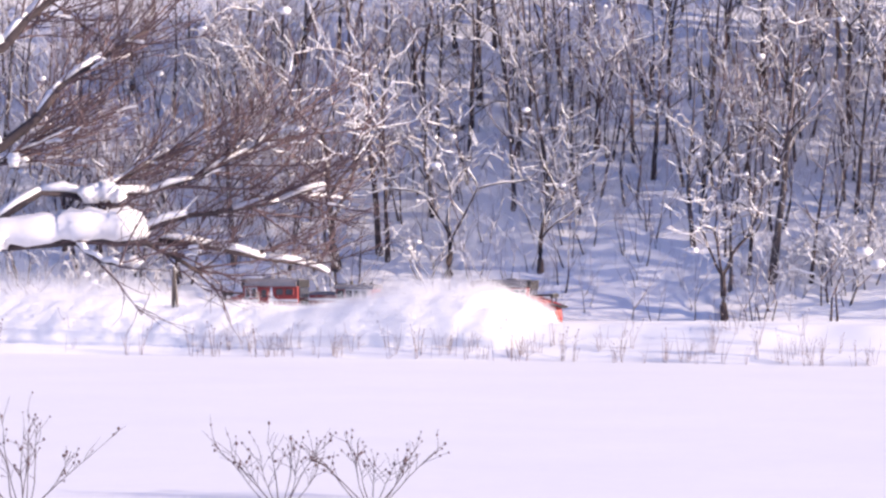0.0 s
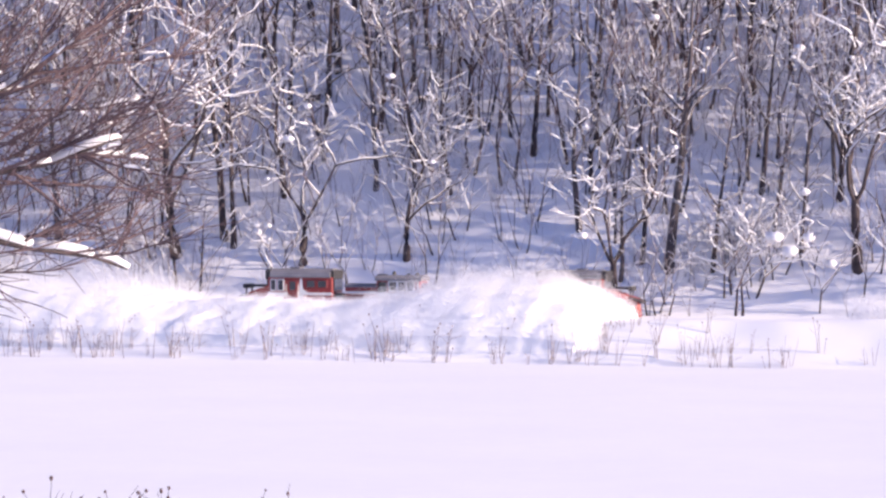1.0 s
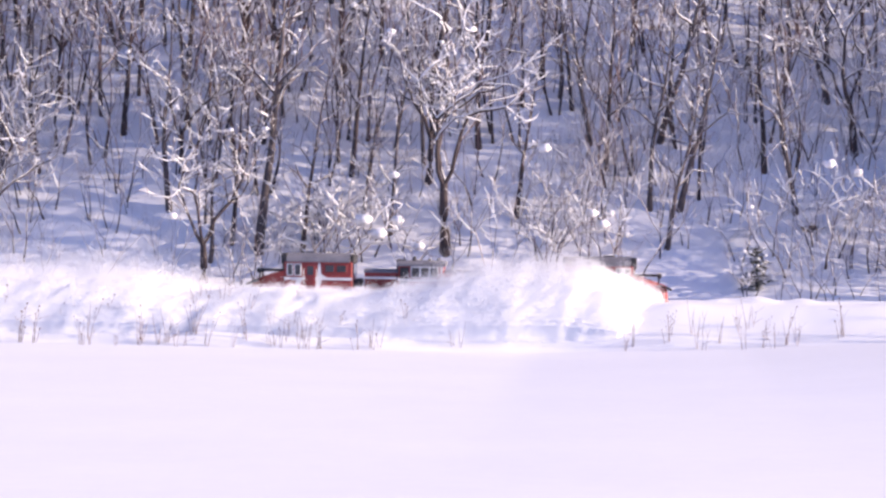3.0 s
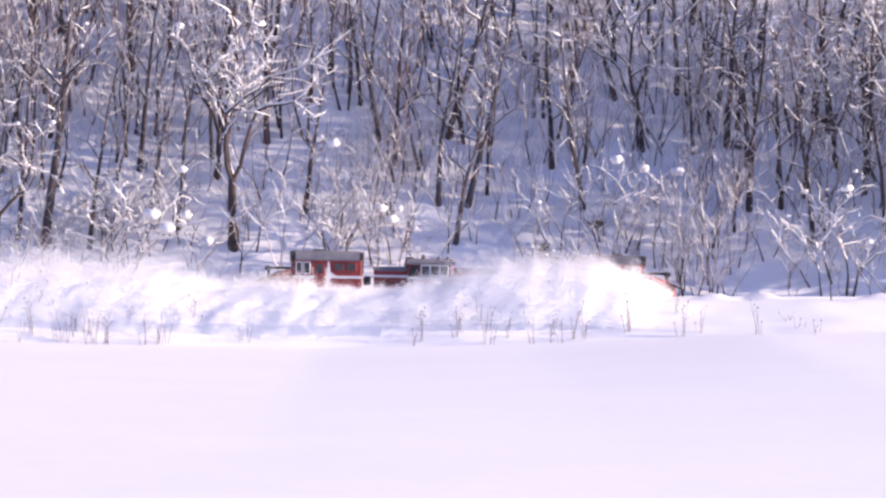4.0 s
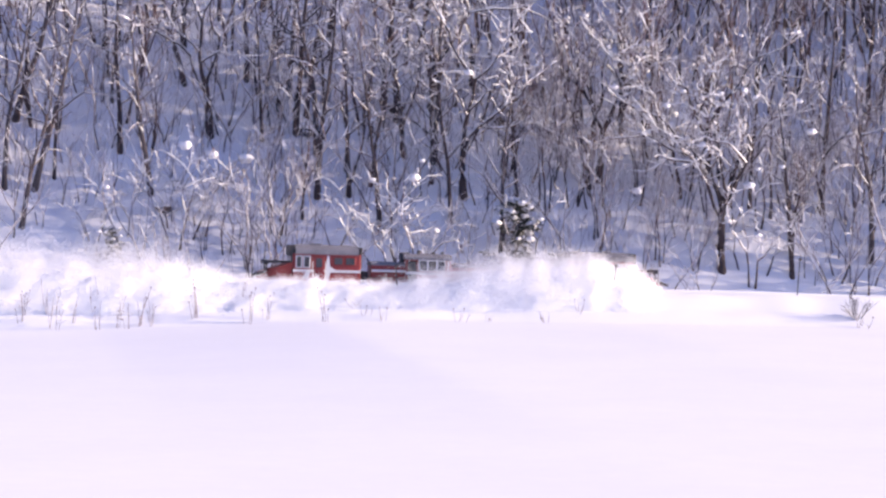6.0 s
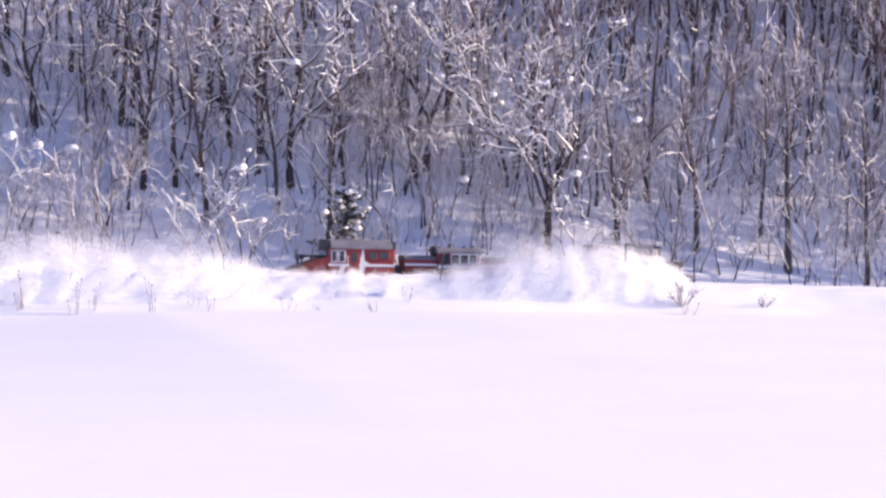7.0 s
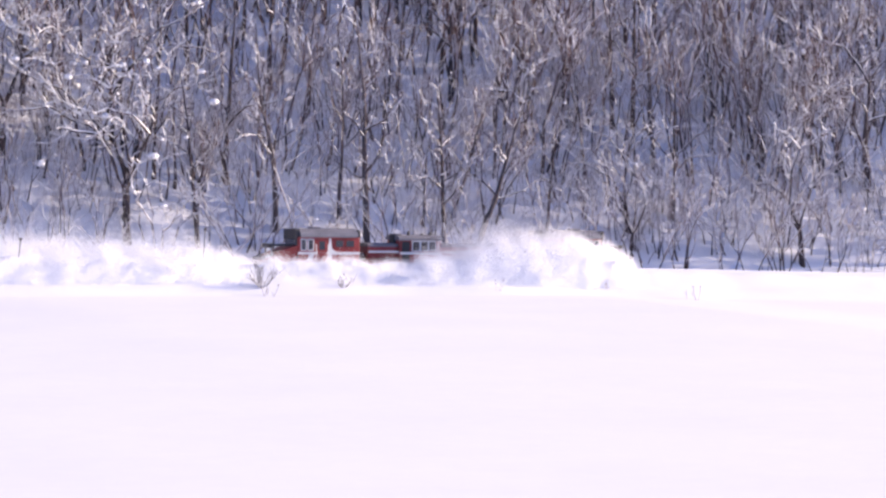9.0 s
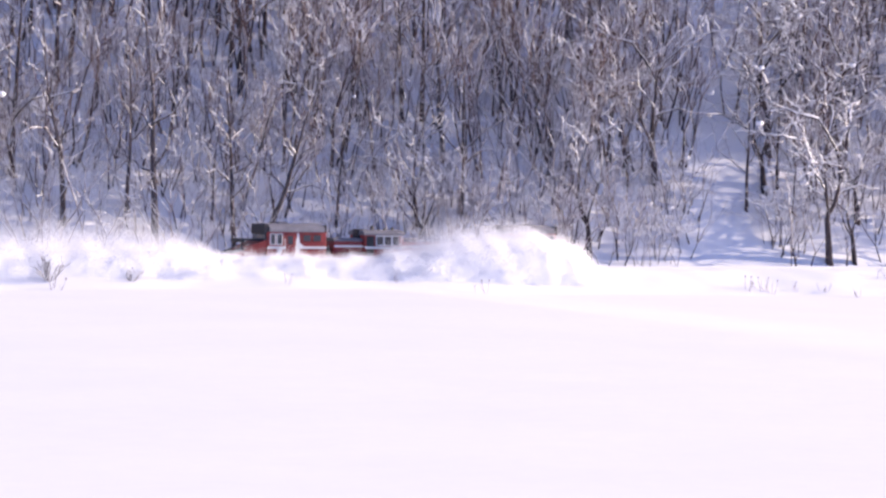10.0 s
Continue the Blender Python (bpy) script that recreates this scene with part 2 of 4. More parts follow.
def tree_kind(seed, height, girth, stems=1, bole=0.3, level=4, spread=0.7, snowy=0.9, heavy=0.06, forks=2, shoots=2, ratio=0.74, bend=0.16, lift=0.05, limbs=0, reach=0.2, bark=None, twig=None, label=""):
    """A bare tree of forking limbs, or, with limbs, a straight pole hung with side branches; its base is at the origin."""
    rnd = random.Random(seed)
    out = (Tubes(), Tubes(), Tubes())
    wood = out[0]
    how = dict(spread=spread, snowy=snowy, heavy=heavy, forks=forks, shoots=shoots, ratio=ratio, bend=bend, lift=lift)
    for st in range(stems):
        a = 2.4 * st + rnd.uniform(-0.5, 0.5)
        lean = rnd.uniform(0.0, 0.07) if stems == 1 else rnd.uniform(0.25, 0.75) * spread
        base = (0.1 * stems * math.cos(a) * (stems > 1), 0.1 * stems * math.sin(a) * (stems > 1), -0.5)
        d = (lean * math.cos(a), lean * math.sin(a), 1)
        if limbs:
            trunk = grow(rnd, base, d, height * 0.97 + 0.5, 9, 0.05, 0.04)
            wood.add(trunk, [girth * (1.2 if i == 0 else 1.0) * (1 - 0.88 * i / 9) for i in range(10)], 6)
            az = rnd.uniform(0, 6.28)
            for i in range(limbs):
                f = bole + (0.98 - bole) * (i + rnd.random()) / limbs
                p, dd = along(trunk, f)
                az += 2.4 + rnd.uniform(-0.5, 0.5)
                ln = reach * height * (1.1 - 0.6 * (f - bole) / (1 - bole)) * rnd.uniform(0.45, 0.75)
                fork(rnd, out, p, (math.cos(az), math.sin(az), rnd.uniform(0.2, 1.1)), ln, girth * (1 - 0.85 * f) * rnd.uniform(0.35, 0.6), level, how)
        else:
            hh = height * (1.0 if stems == 1 else rnd.uniform(0.7, 1.0))
            trunk = grow(rnd, base, d, hh * bole + 0.5, 5, 0.06, 0.03)
            tr = [girth * (1.25 if i == 0 else 1.0) * (1 - 0.4 * i / 5) for i in range(6)]
            wood.add(trunk, tr, 7 if girth > 0.1 else 4, caps=False)
            tip = (trunk[-1] - trunk[-2]).normalized()
            total = sum(ratio ** i for i in range(level + 1))
            ln = hh * (1 - bole) / total * 1.18
            turn = rnd.uniform(0, 6.28)
            for i in range(3 if stems == 1 else 2):
                b = turn + 2.1 * i + rnd.gauss(0, 0.3)
                sp = spread * rnd.uniform(0.25, 1.0)
                fork(rnd, out, along(trunk, 1.0 - 0.12 * i * rnd.random())[0], tip + Vector((math.cos(b), math.sin(b), 0)) * sp, ln * rnd.uniform(0.9, 1.2), tr[-1] * (0.85 if i == 0 else 0.6), level, how)
    ob = new("tree")
    part_mesh("trunk", wood.mesh("trunk", bark or BARK), ob)
    tagged(part_mesh("crown", out[1].mesh("crown", twig or TWIG, False), ob, "fine bare twigs"), kind="stuff")
    tagged(part_mesh("snow", out[2].mesh("snow", SNOW_CAP), ob, "white snow lying on the limbs"), kind="stuff")
    tagged(ob, label, "tree", "bare trees on the hillside")
    return ob, height


def conifer_kind(seed, height):
    """A young fir bowed under snow."""
    rnd = random.Random(seed)
    wood, fine, snow = Tubes(), Tubes(), Tubes()
    trunk = grow(rnd, (0, 0, -0.4), (0, 0, 1), height + 0.4, 7, 0.02, 0)
    wood.add(trunk, taper(0.12, 0.02, 7), 6)
    for i in range(40):
        f = 0.06 + 0.9 * i / 40
        p, d = along(trunk, f)
        az = i * 2.4 + rnd.gauss(0, 0.5)
        ln = (1.08 - f) ** 0.28 * height * 0.38 * rnd.uniform(0.3, 1.3)
        limb = grow(rnd, p, (math.cos(az), math.sin(az), rnd.uniform(0.0, 0.8)), ln, 4, 0.2, -0.05)
        wood.add(limb, taper(0.035, 0.012, 4), 3)
        for k in range(34):
            q, dd = along(limb, rnd.uniform(0.15, 1.0))
            e = q + Vector((rnd.gauss(0, 0.3), rnd.gauss(0, 0.3), rnd.uniform(-0.3, 0.25)))
            fine.add([q, e], (0.055, 0.012), 3)
        for k in range(3):
            if rnd.random() < 0.9:
                q, dd = along(limb, rnd.uniform(0.5, 1.1))
                snow.lump(q + Vector((0, 0, 0.07)), rnd.uniform(0.1, 0.34), rnd, 0.75)
    ob = new("fir_tree")
    part_mesh("trunk", wood.mesh("trunk", BARK), ob)
    part_mesh("crown", fine.mesh("crown", NEEDLE, False), ob, "dark green drooping needles")
    tagged(part_mesh("snow", snow.mesh("snow", SNOW_CAP), ob, "thick clods of snow"), kind="stuff")
    tagged(ob, "young dark green fir loaded with clods of snow", "fir tree", "firs at the foot of the hill")
    return ob, height


L_A = "spreading bare tree with thick snow along its crooked dark limbs"
L_B = "tall slender bare tree with a straight dark trunk"
L_C = "bare shrub of several stems, heavily dusted with snow"
L_D = "reddish brown bare tree with dense fine twigs and little snow"
KINDS = {
    "A": [tree_kind(s, 12.0, 0.28, bole=0.25, level=4, spread=0.95, shoots=2, heavy=0.08, bend=0.2, lift=0.04, label=L_A) for s in (11, 12, 13, 14)],
    "B": [tree_kind(s, 16.0, 0.24, bole=0.28, level=2, limbs=12, reach=0.2, spread=0.7, shoots=2, heavy=0.062, snowy=0.85, bark=b, label=L_B) for s, b in ((21, BARK), (22, BARK_GREY), (23, BARK), (24, BARK_GREY))],
    "C": [tree_kind(s, 5.0, 0.06, stems=4, bole=0.28, level=3, spread=0.85, shoots=1, snowy=0.95, heavy=0.075, bend=0.2, lift=0.03, label=L_C) for s in (31, 32, 33)],
    "D": [tree_kind(s, 10.0, 0.10, stems=3, bole=0.3, level=4, spread=0.5, shoots=2, snowy=0.65, heavy=0.052, bend=0.12, lift=0.09, twig=TWIG_RED, label=L_D) for s in (41, 42, 43)],
    "E": [conifer_kind(s, 5.0) for s in (51, 52)],
}
rnd_trees = random.Random(77)
used = set()
placed = []


def plant(kind, x, y, h):
    ob, hh = KINDS[kind][rnd_trees.randrange(len(KINDS[kind]))]
    s = h / hh
    m = Matrix.Translation((x, y, ground_z(x, y) - 0.05)) @ Matrix.Rotation(rnd_trees.uniform(0, 6.28), 4, "Z") @ Matrix.Rotation(rnd_trees.gauss(0, 0.03), 4, "X")
    if ob in used:
        ob = copy_thing(ob, m)
    else:
        used.add(ob)
        ob.matrix_basis = m
    w = s * rnd_trees.uniform(0.95, 1.1)
    ob.scale = (w, w, s)
    placed.append((x, y))


# trees that stand out, stretch by stretch along the line: kind, place and height
WEST = (("D", -88.0, 199.0, 12.0), ("C", -83.3, 197.3, 6.1), ("D", -83.3, 201.6, 16.8), ("D", -78.1, 201.1, 15.7), ("C", -75.0, 198.0, 6.0), ("D", -73.7, 200.1, 15.6), ("B", -70.0, 201.7, 19.8), ("D", -70.0, 206.0, 14.0), ("D", -65.6, 201.7, 14.1), ("D", -62.9, 201.7, 12.2), ("A", -61.0, 201.7, 19.6), ("B", -57.8, 203.0, 19.6), ("B", -57.0, 202.4, 15.4), ("C", -53.4, 201.0, 5.3), ("A", -51.4, 201.0, 14.3), ("A", -43.8, 201.4, 11.9))
MIDDLE = (("A", -28.1, 197.3, 13.8), ("B", -26.8, 201.0, 13.1), ("B", -24.9, 200.4, 25.2), ("C", -20.0, 200.6, 5.5), ("C", -19.9, 197.5, 9.7), ("C", -17.4, 200.4, 6.7), ("A", -11.7, 200.7, 19.0), ("C", -4.7, 199.3, 7.8), ("B", 2.5, 204.0, 15.2), ("B", 4.5, 204.2, 16.0), ("C", 8.7, 200.7, 4.3), ("C", 9.2, 197.6, 3.7), ("E", 9.8, 198.2, 3.0))
EAST = (("B", 10.7, 207.4, 13.5), ("C", 14.6, 200.6, 7.9), ("B", 21.0, 208.8, 10.7), ("B", 24.9, 207.9, 15.6), ("C", 29.2, 198.1, 6.7), ("C", 30.8, 198.3, 7.9), ("A", 35.3, 204.5, 15.1), ("E", 37.9, 198.1, 5.9), ("E", 40.6, 197.6, 2.6), ("D", 41.0, 203.6, 10.6), ("D", 44.5, 201.0, 9.3), ("D", 48.7, 199.8, 8.1), ("A", 53.2, 199.3, 15.4), ("A", 53.5, 201.0, 13.9), ("C", 55.4, 198.7, 7.7), ("B", 58.3, 198.9, 13.4), ("D", 58.7, 200.6, 8.6))
FAR_EAST = (("B", 64.6, 200.3, 15.7), ("B", 71.1, 198.6, 18.7), ("B", 76.9, 197.8, 14.2), ("B", 79.0, 201.7, 10.6), ("B", 79.4, 198.3, 15.1), ("D", 82.0, 201.3, 10.2), ("A", 91.9, 197.7, 9.4), ("A", 93.0, 200.4, 9.5), ("D", 96.2, 197.3, 8.6), ("C", 101.0, 198.5, 5.5), ("D", 104.7, 197.3, 7.9), ("A", 106.6, 197.7, 11.9), ("D", 109.2, 197.3, 7.1), ("C", 113.0, 198.0, 5.0), ("A", 116.0, 204.1, 14.8), ("B", 123.3, 201.9, 12.1), ("A", 128.5, 197.3, 15.3), ("A", 130.9, 197.3, 10.2))
# extra trees, added east of the clear strip to cast shade on it
SHADE_TREES = (("A", 126.0, 203.5, 12.0), ("A", 128.5, 207.0, 14.0), ("D", 126.8, 210.5, 12.0), ("A", 131.0, 212.0, 14.0), ("D", 130.5, 203.0, 11.0), ("A", 134.0, 206.5, 14.0), ("D", 129.0, 216.0, 13.0), ("A", 133.5, 201.0, 12.0))
for kind, x, y, h in WEST + MIDDLE + EAST + FAR_EAST + SHADE_TREES:
    plant(kind, x, y, h)


def wood_between():
    """The rest of the wood, with clear strips where the snow slope shows."""
    tries = 0
    count = 0
    while count < 160 and tries < 9000:
        tries += 1
        x, y = rnd_trees.uniform(-108, 150), 198.5 + 25 * rnd_trees.random()
        if 117.5 < x - (y - 200) * 0.55 < 124 or (2 < x < 11 and y < 201) or (-60 < x < -36 and y < 205 and rnd_trees.random() < 0.75):
            continue
        gap = 1.9
        if any((x - a) ** 2 + (y - b) ** 2 < gap * gap for a, b in placed):
            continue
        c = rnd_trees.random()
        if y < 203:
            kind, h = ("C", rnd_trees.uniform(3, 6)) if c < 0.5 else ("D", rnd_trees.uniform(5, 8)) if c < 0.75 else ("B", rnd_trees.uniform(9, 14))
        elif x > 40 and c < 0.6 or x < -62 and c < 0.5:
            kind, h = "D", rnd_trees.uniform(8, 14)
        elif c < 0.5:
            kind, h = "B", rnd_trees.uniform(11, 19)
        elif c < 0.85:
            kind, h = "A", rnd_trees.uniform(9, 15)
        else:
            kind, h = "C", rnd_trees.uniform(4, 7)
        plant(kind, x, y, h)
        count += 1


wood_between()


def back_woods():
    """The upper and outer wood, joined: slender trees too many to tell apart."""
    kinds = [tree_kind(s, 14.0, 0.21, bole=0.25, level=1, limbs=11, reach=0.24, spread=0.65, shoots=2, heavy=0.06, snowy=0.85, bend=0.12, lift=0.09, bark=b) for s, b in ((121, BARK), (122, BARK_GREY), (123, BARK))]
    kinds += [tree_kind(s, 9.0, 0.10, stems=2, bole=0.25, level=3, spread=0.48, shoots=1, snowy=0.7, heavy=0.05, bend=0.1, lift=0.13, twig=TWIG_RED) for s in (124, 125)]
    kinds += [tree_kind(s, 6.0, 0.06, stems=2, bole=0.2, level=2, spread=0.6, shoots=1, snowy=0.95, heavy=0.048, bend=0.11, lift=0.1) for s in (131, 132, 133, 134)]
    mats, stock = [], []
    for ob, h in kinds:
        parts = []
        for o in ob.children:
            me = o.data
            v = np.empty(len(me.vertices) * 3)
            me.vertices.foreach_get("co", v)
            if me.materials[0] not in mats:
                mats.append(me.materials[0])
            parts.append((v.reshape(-1, 3), [tuple(p.vertices) for p in me.polygons], mats.index(me.materials[0])))
        stock.append((parts, h))
        for o in (*ob.children, ob):
            bpy.data.objects.remove(o)
    rnd = random.Random(9)
    verts, faces, index, base, n = [], [], [], 0, 0
    spots = list(placed)
    while n < 2040:
        x, y = rnd.uniform(-112, 152), 198 + 30 * rnd.random() ** 0.8
        sapling = 520 <= n < 1480 or n >= 1790
        if sapling:
            y = 195.8 + 28 * rnd.random() ** 1.25
        # mostly unseen trees beyond the east end, added to keep low sun off the slope
        if 400 <= n < 520:
            x, y = rnd.uniform(134, 200), rnd.uniform(197, 226)
        if 1480 <= n < 1790:
            x, y = rnd.uniform(-70, 165), rnd.uniform(205, 226)
        if n >= 1650 and not sapling:
            x, y = rnd.uniform(45, 165), rnd.uniform(203, 226)
        if n >= 1790:
            x, y = (rnd.uniform(60, 150), rnd.uniform(197, 213)) if n < 1960 else (rnd.uniform(-5, 45), rnd.uniform(199, 214))
        open_slope = 117.5 < x - (y - 200) * 0.55 < 124 or (-58 < x < -38 and y < 206 and not sapling) or (2 < x < 11 and y < 200)
        if open_slope or any((x - a) ** 2 + (y - b) ** 2 < (0.5 if sapling else 1.9) for a, b in spots):
            continue
        spots.append((x, y))
        n += 1
        parts, h = stock[rnd.randrange(5, 9) if sapling else rnd.choice((3, 4)) if 1480 <= n < 1650 or x > 38 and rnd.random() < 0.6 else rnd.randrange(5)]
        if sapling:
            s = rnd.uniform(2.5, 9.0) / h
        else:
            s = (rnd.uniform(4, 9) if y < 204 else rnd.uniform(8, 16)) / (h if y > 204 else 9.0)
        c, q = math.cos(n * 2.4) * s, math.sin(n * 2.4) * s
        for v, f, m in parts:
            verts.append(np.stack([v[:, 0] * c - v[:, 1] * q + x, v[:, 0] * q + v[:, 1] * c + y, v[:, 2] * s + ground_z(x, y)], 1))
            faces += [tuple(i + base for i in p) for p in f]
            index += [m] * len(f)
            base += len(v)
    me = bpy.data.meshes.new("woods")
    me.from_pydata(np.concatenate(verts).tolist(), [], faces)
    for m in mats:
        me.materials.append(m)
    me.polygons.foreach_set("material_index", index)
    tagged(new("woods", me), "dense bare winter wood with snow on its branches", "woods", kind="stuff")


back_woods()


# ---------------------------------------------------------------- dry grass on the bank
def reed_kind(seed, stems, height, bent):
    rnd = random.Random(seed)
    tb = Tubes()
    for i in range(stems):
        p = (rnd.gauss(0, 0.45), rnd.gauss(0, 0.25), -0.25)
        st = grow(rnd, p, (rnd.gauss(0, bent), rnd.gauss(0, bent), 1), height * rnd.uniform(0.45, 1.15), 4, 0.05 + bent * 0.2, -0.01)
        tb.add(st, (0.02, 0.019, 0.016, 0.013, 0.008), 3)
        if rnd.random() < 0.5:
            q, d = along(st, rnd.uniform(0.3, 0.8))
            tb.add(grow(rnd, q, (rnd.gauss(0, 0.6), rnd.gauss(0, 0.4), 0.6), 0.5 * height * rnd.uniform(0.4, 0.9), 2, 0.2, 0), (0.014, 0.011, 0.007), 3)
        if rnd.random() < 0.3:
            tb.lump(st[-1], 0.06, rnd, 1.2)
    ob = new("dry_grass_clump", tb.mesh("dry_grass_clump", REED))
    return tagged(ob, "clump of tall dry brown grass stems standing out of the snow", "dry grass", "grass clumps along the railway bank")


def build_reeds():
    rnd = random.Random(5)
    tall = [reed_kind(61 + i, 4, 2.5, 0.1) for i in range(4)]
    low = [reed_kind(71 + i, 4, 1.2, 0.28) for i in range(3)]
    first = set()
    x = -88.0
    while x < 134:
        x += rnd.expovariate(1.0) * (0.48 if -66 < x < -14 else 1.5 if x < 12 else 3.2 if x < 36 else 9.0 if x < 90 else 1.9)
        kinds = tall if x < 24 else low
        ob = kinds[rnd.randrange(len(kinds))]
        y = rnd.choice((rnd.uniform(178.2, 179.6), rnd.uniform(178.5, 180.8), rnd.uniform(179.5, 183.5)))
        m = pose(x, y, ground_z(x, y), 0, 0, rnd.uniform(0, 360))
        if ob in first:
            ob = copy_thing(ob, m)
        else:
            first.add(ob)
            ob.matrix_basis = m
        s = rnd.uniform(0.6, 1.15)
        ob.scale = (s, s, s)


build_reeds()


def small_bush(seed, x, y, height, stems, label):
    rnd = random.Random(seed)
    wood, snow = Tubes(), Tubes()
    for i in range(stems):
        a = rnd.uniform(0, 6.28)
        st = grow(rnd, (0.1 * math.cos(a), 0.1 * math.sin(a), -0.2), (0.7 * math.cos(a), 0.7 * math.sin(a), 1), height * rnd.uniform(0.7, 1.2), 4, 0.2, 0.02)
        wood.add(st, taper(0.026, 0.012, 4), 4)
        for k in range(3):
            q, d = along(st, rnd.uniform(0.3, 1.0))
            wood.add(grow(rnd, q, d + Vector((rnd.gauss(0, 0.6), rnd.gauss(0, 0.6), 0.2)), height * 0.4, 2, 0.2, 0), (0.015, 0.012, 0.008), 3)
        snow_on(snow, st, taper(0.026, 0.012, 4), rnd, 0.5, 4, 0.03)
    ob = new("bush")
    part_mesh("crown", wood.mesh("crown", BARK), ob)
    tagged(part_mesh("snow", snow.mesh("snow", SNOW_CAP), ob, "snow caught on the twigs"), kind="stuff")
    ob.matrix_basis = pose(x, y, ground_z(x, y))
    tagged(ob, label, "bush", "bushes on the railway bank")


small_bush(81, 57.3, 180.3, 1.6, 15, "low dark bush half buried at the edge of the field")
small_bush(82, 62.8, 180.3, 0.8, 7, "small crooked bush lying in the snow of the bank")
small_bush(83, -81.5, 186.0, 3.2, 8, "bare bush with snow on its forked stems beside the track")


def stake(x, y, h, leaning, label):
    bm = bmesh.new()
    bmesh.ops.create_cone(bm, cap_ends=True, segments=8, radius1=0.045, radius2=0.035, depth=h, matrix=Matrix.Translation((0, 0, h / 2 - 0.2)))
    bmesh.ops.create_uvsphere(bm, u_segments=8, v_segments=6, radius=0.1, matrix=Matrix.Translation((0, 0, h - 0.2)))
    ob = new("marker_stake")
    part("stick", bm, DARK, ob)
    ob.matrix_basis = pose(x, y, ground_z(x, y), 0, leaning, 0)
    tagged(ob, label, "marker stake", "stakes along the track")


stake(54.6, 185.0, 2.6, 3, "thin dark marker stake with a round head beside the track")
stake(27.6, 184.5, 1.7, -4, "short dark marker stake leaning in the bank")
stake(41.8, 184.0, 2.0, 6, "thin bent marker stake standing in the bank")


def post_pair():
    """Two old timber posts that lean together beside the track."""
    ob = new("timber_post")
    for dx, lean, h in ((0.0, 0.5, 5.0), (0.28, -5.0, 4.6)):
        bm = bmesh.new()
        bmesh.ops.create_cone(bm, cap_ends=True, segments=10, radius1=0.15, radius2=0.10, depth=h, matrix=pose(dx, 0, h / 2 - 0.4, 0, lean, 0))
        part("post", bm, WOOD, ob)
    bm = bmesh.new()
    bmesh.ops.create_uvsphere(bm, u_segments=10, v_segments=6, radius=0.17, matrix=Matrix.Translation((0.04, 0, 4.6)) @ Matrix.Diagonal((1, 1, 0.5, 1)))
    part("snow_cap", bm, SNOW_CAP, ob, "small cap of snow")
    ob.matrix_basis = pose(-68.9, 183.6, ground_z(-68.9, 183.6) - 0.1)
    tagged(ob, "two weathered timber posts leaning together beside the track", "post")


post_pair()


def rock(x, y, s, seed):
    rnd = random.Random(seed)
    bm = bmesh.new()
    bmesh.ops.create_icosphere(bm, subdivisions=3, radius=1.0)
    for v in bm.verts:
        v.co *= 1 + 0.35 * noise.noise(v.co * 1.3 + Vector((seed, 0, 0)))
        v.co.z *= 0.62
    ob = new("boulder")
    part("stone", bm, BARK_GREY, ob)
    cap = bmesh.new()
    bmesh.ops.create_icosphere(cap, subdivisions=3, radius=0.95)
    for v in cap.verts:
        v.co = Vector((v.co.x * 1.05, v.co.y * 1.05 + 0.15, v.co.z * 0.42 + 0.42)) * (1 + 0.15 * noise.noise(v.co * 1.2))
    part("snow_cap", cap, SNOW_CAP, ob, "rounded cap of snow")
    ob.matrix_basis = pose(x, y, ground_z(x, y) + 0.1, 0, 0, rnd.uniform(0, 360)) @ Matrix.Diagonal((s, s, s, 1))
    tagged(ob, "dark boulder on the hillside under a cap of snow", "boulder", "boulders on the hillside")


for x, y, s, k in ((24.4, 209.5, 0.8, 1), (31.0, 211.5, 0.7, 2), (38.8, 211.0, 0.55, 3), (13.6, 203.0, 0.6, 4), (-54.0, 214.5, 0.8, 5)):
    rock(x, y, s, k)


# ---------------------------------------------------------------- the near tree and bushes
NEAR_LIMBS = (
    (((0.00, 8.24), (3.17, 8.44), (5.18, 8.61), (6.68, 8.71), (8.35, 8.64), (9.18, 8.24), (9.93, 7.74)), 0.17, 0.06),  # main
    (((8.18, 8.71), (9.52, 9.16), (10.85, 9.32), (12.19, 9.58), (13.52, 10.08)), 0.09, 0.03),  # up
    (((8.68, 8.49), (10.18, 8.24), (11.69, 7.91), (12.85, 7.75), (13.52, 7.5)), 0.09, 0.03),  # low
    (((6.18, 8.49), (6.68, 8.07), (7.26, 7.82), (7.76, 7.74)), 0.06, 0.03),  # drop
    (((0.00, 9.74), (4.17, 11.16), (5.18, 12.00), (5.84, 12.91), (7.01, 13.75), (8.35, 14.58)), 0.20, 0.04),  # high
    (((2.50, 10.41), (4.17, 10.71), (5.18, 11.41)), 0.10, 0.04),  # fork
    (((3.84, 8.91), (5.26, 9.83), (6.51, 9.74), (7.51, 10.24), (8.85, 11.08)), 0.12, 0.04),  # mid
    (((6.51, 9.74), (8.35, 9.83), (9.68, 10.24), (11.19, 11.08), (12.19, 11.75)), 0.07, 0.03),  # spray
    (((0.00, 12.75), (4.17, 14.08), (4.84, 14.92), (5.68, 15.59), (6.51, 16.59)), 0.20, 0.08),  # crest
)


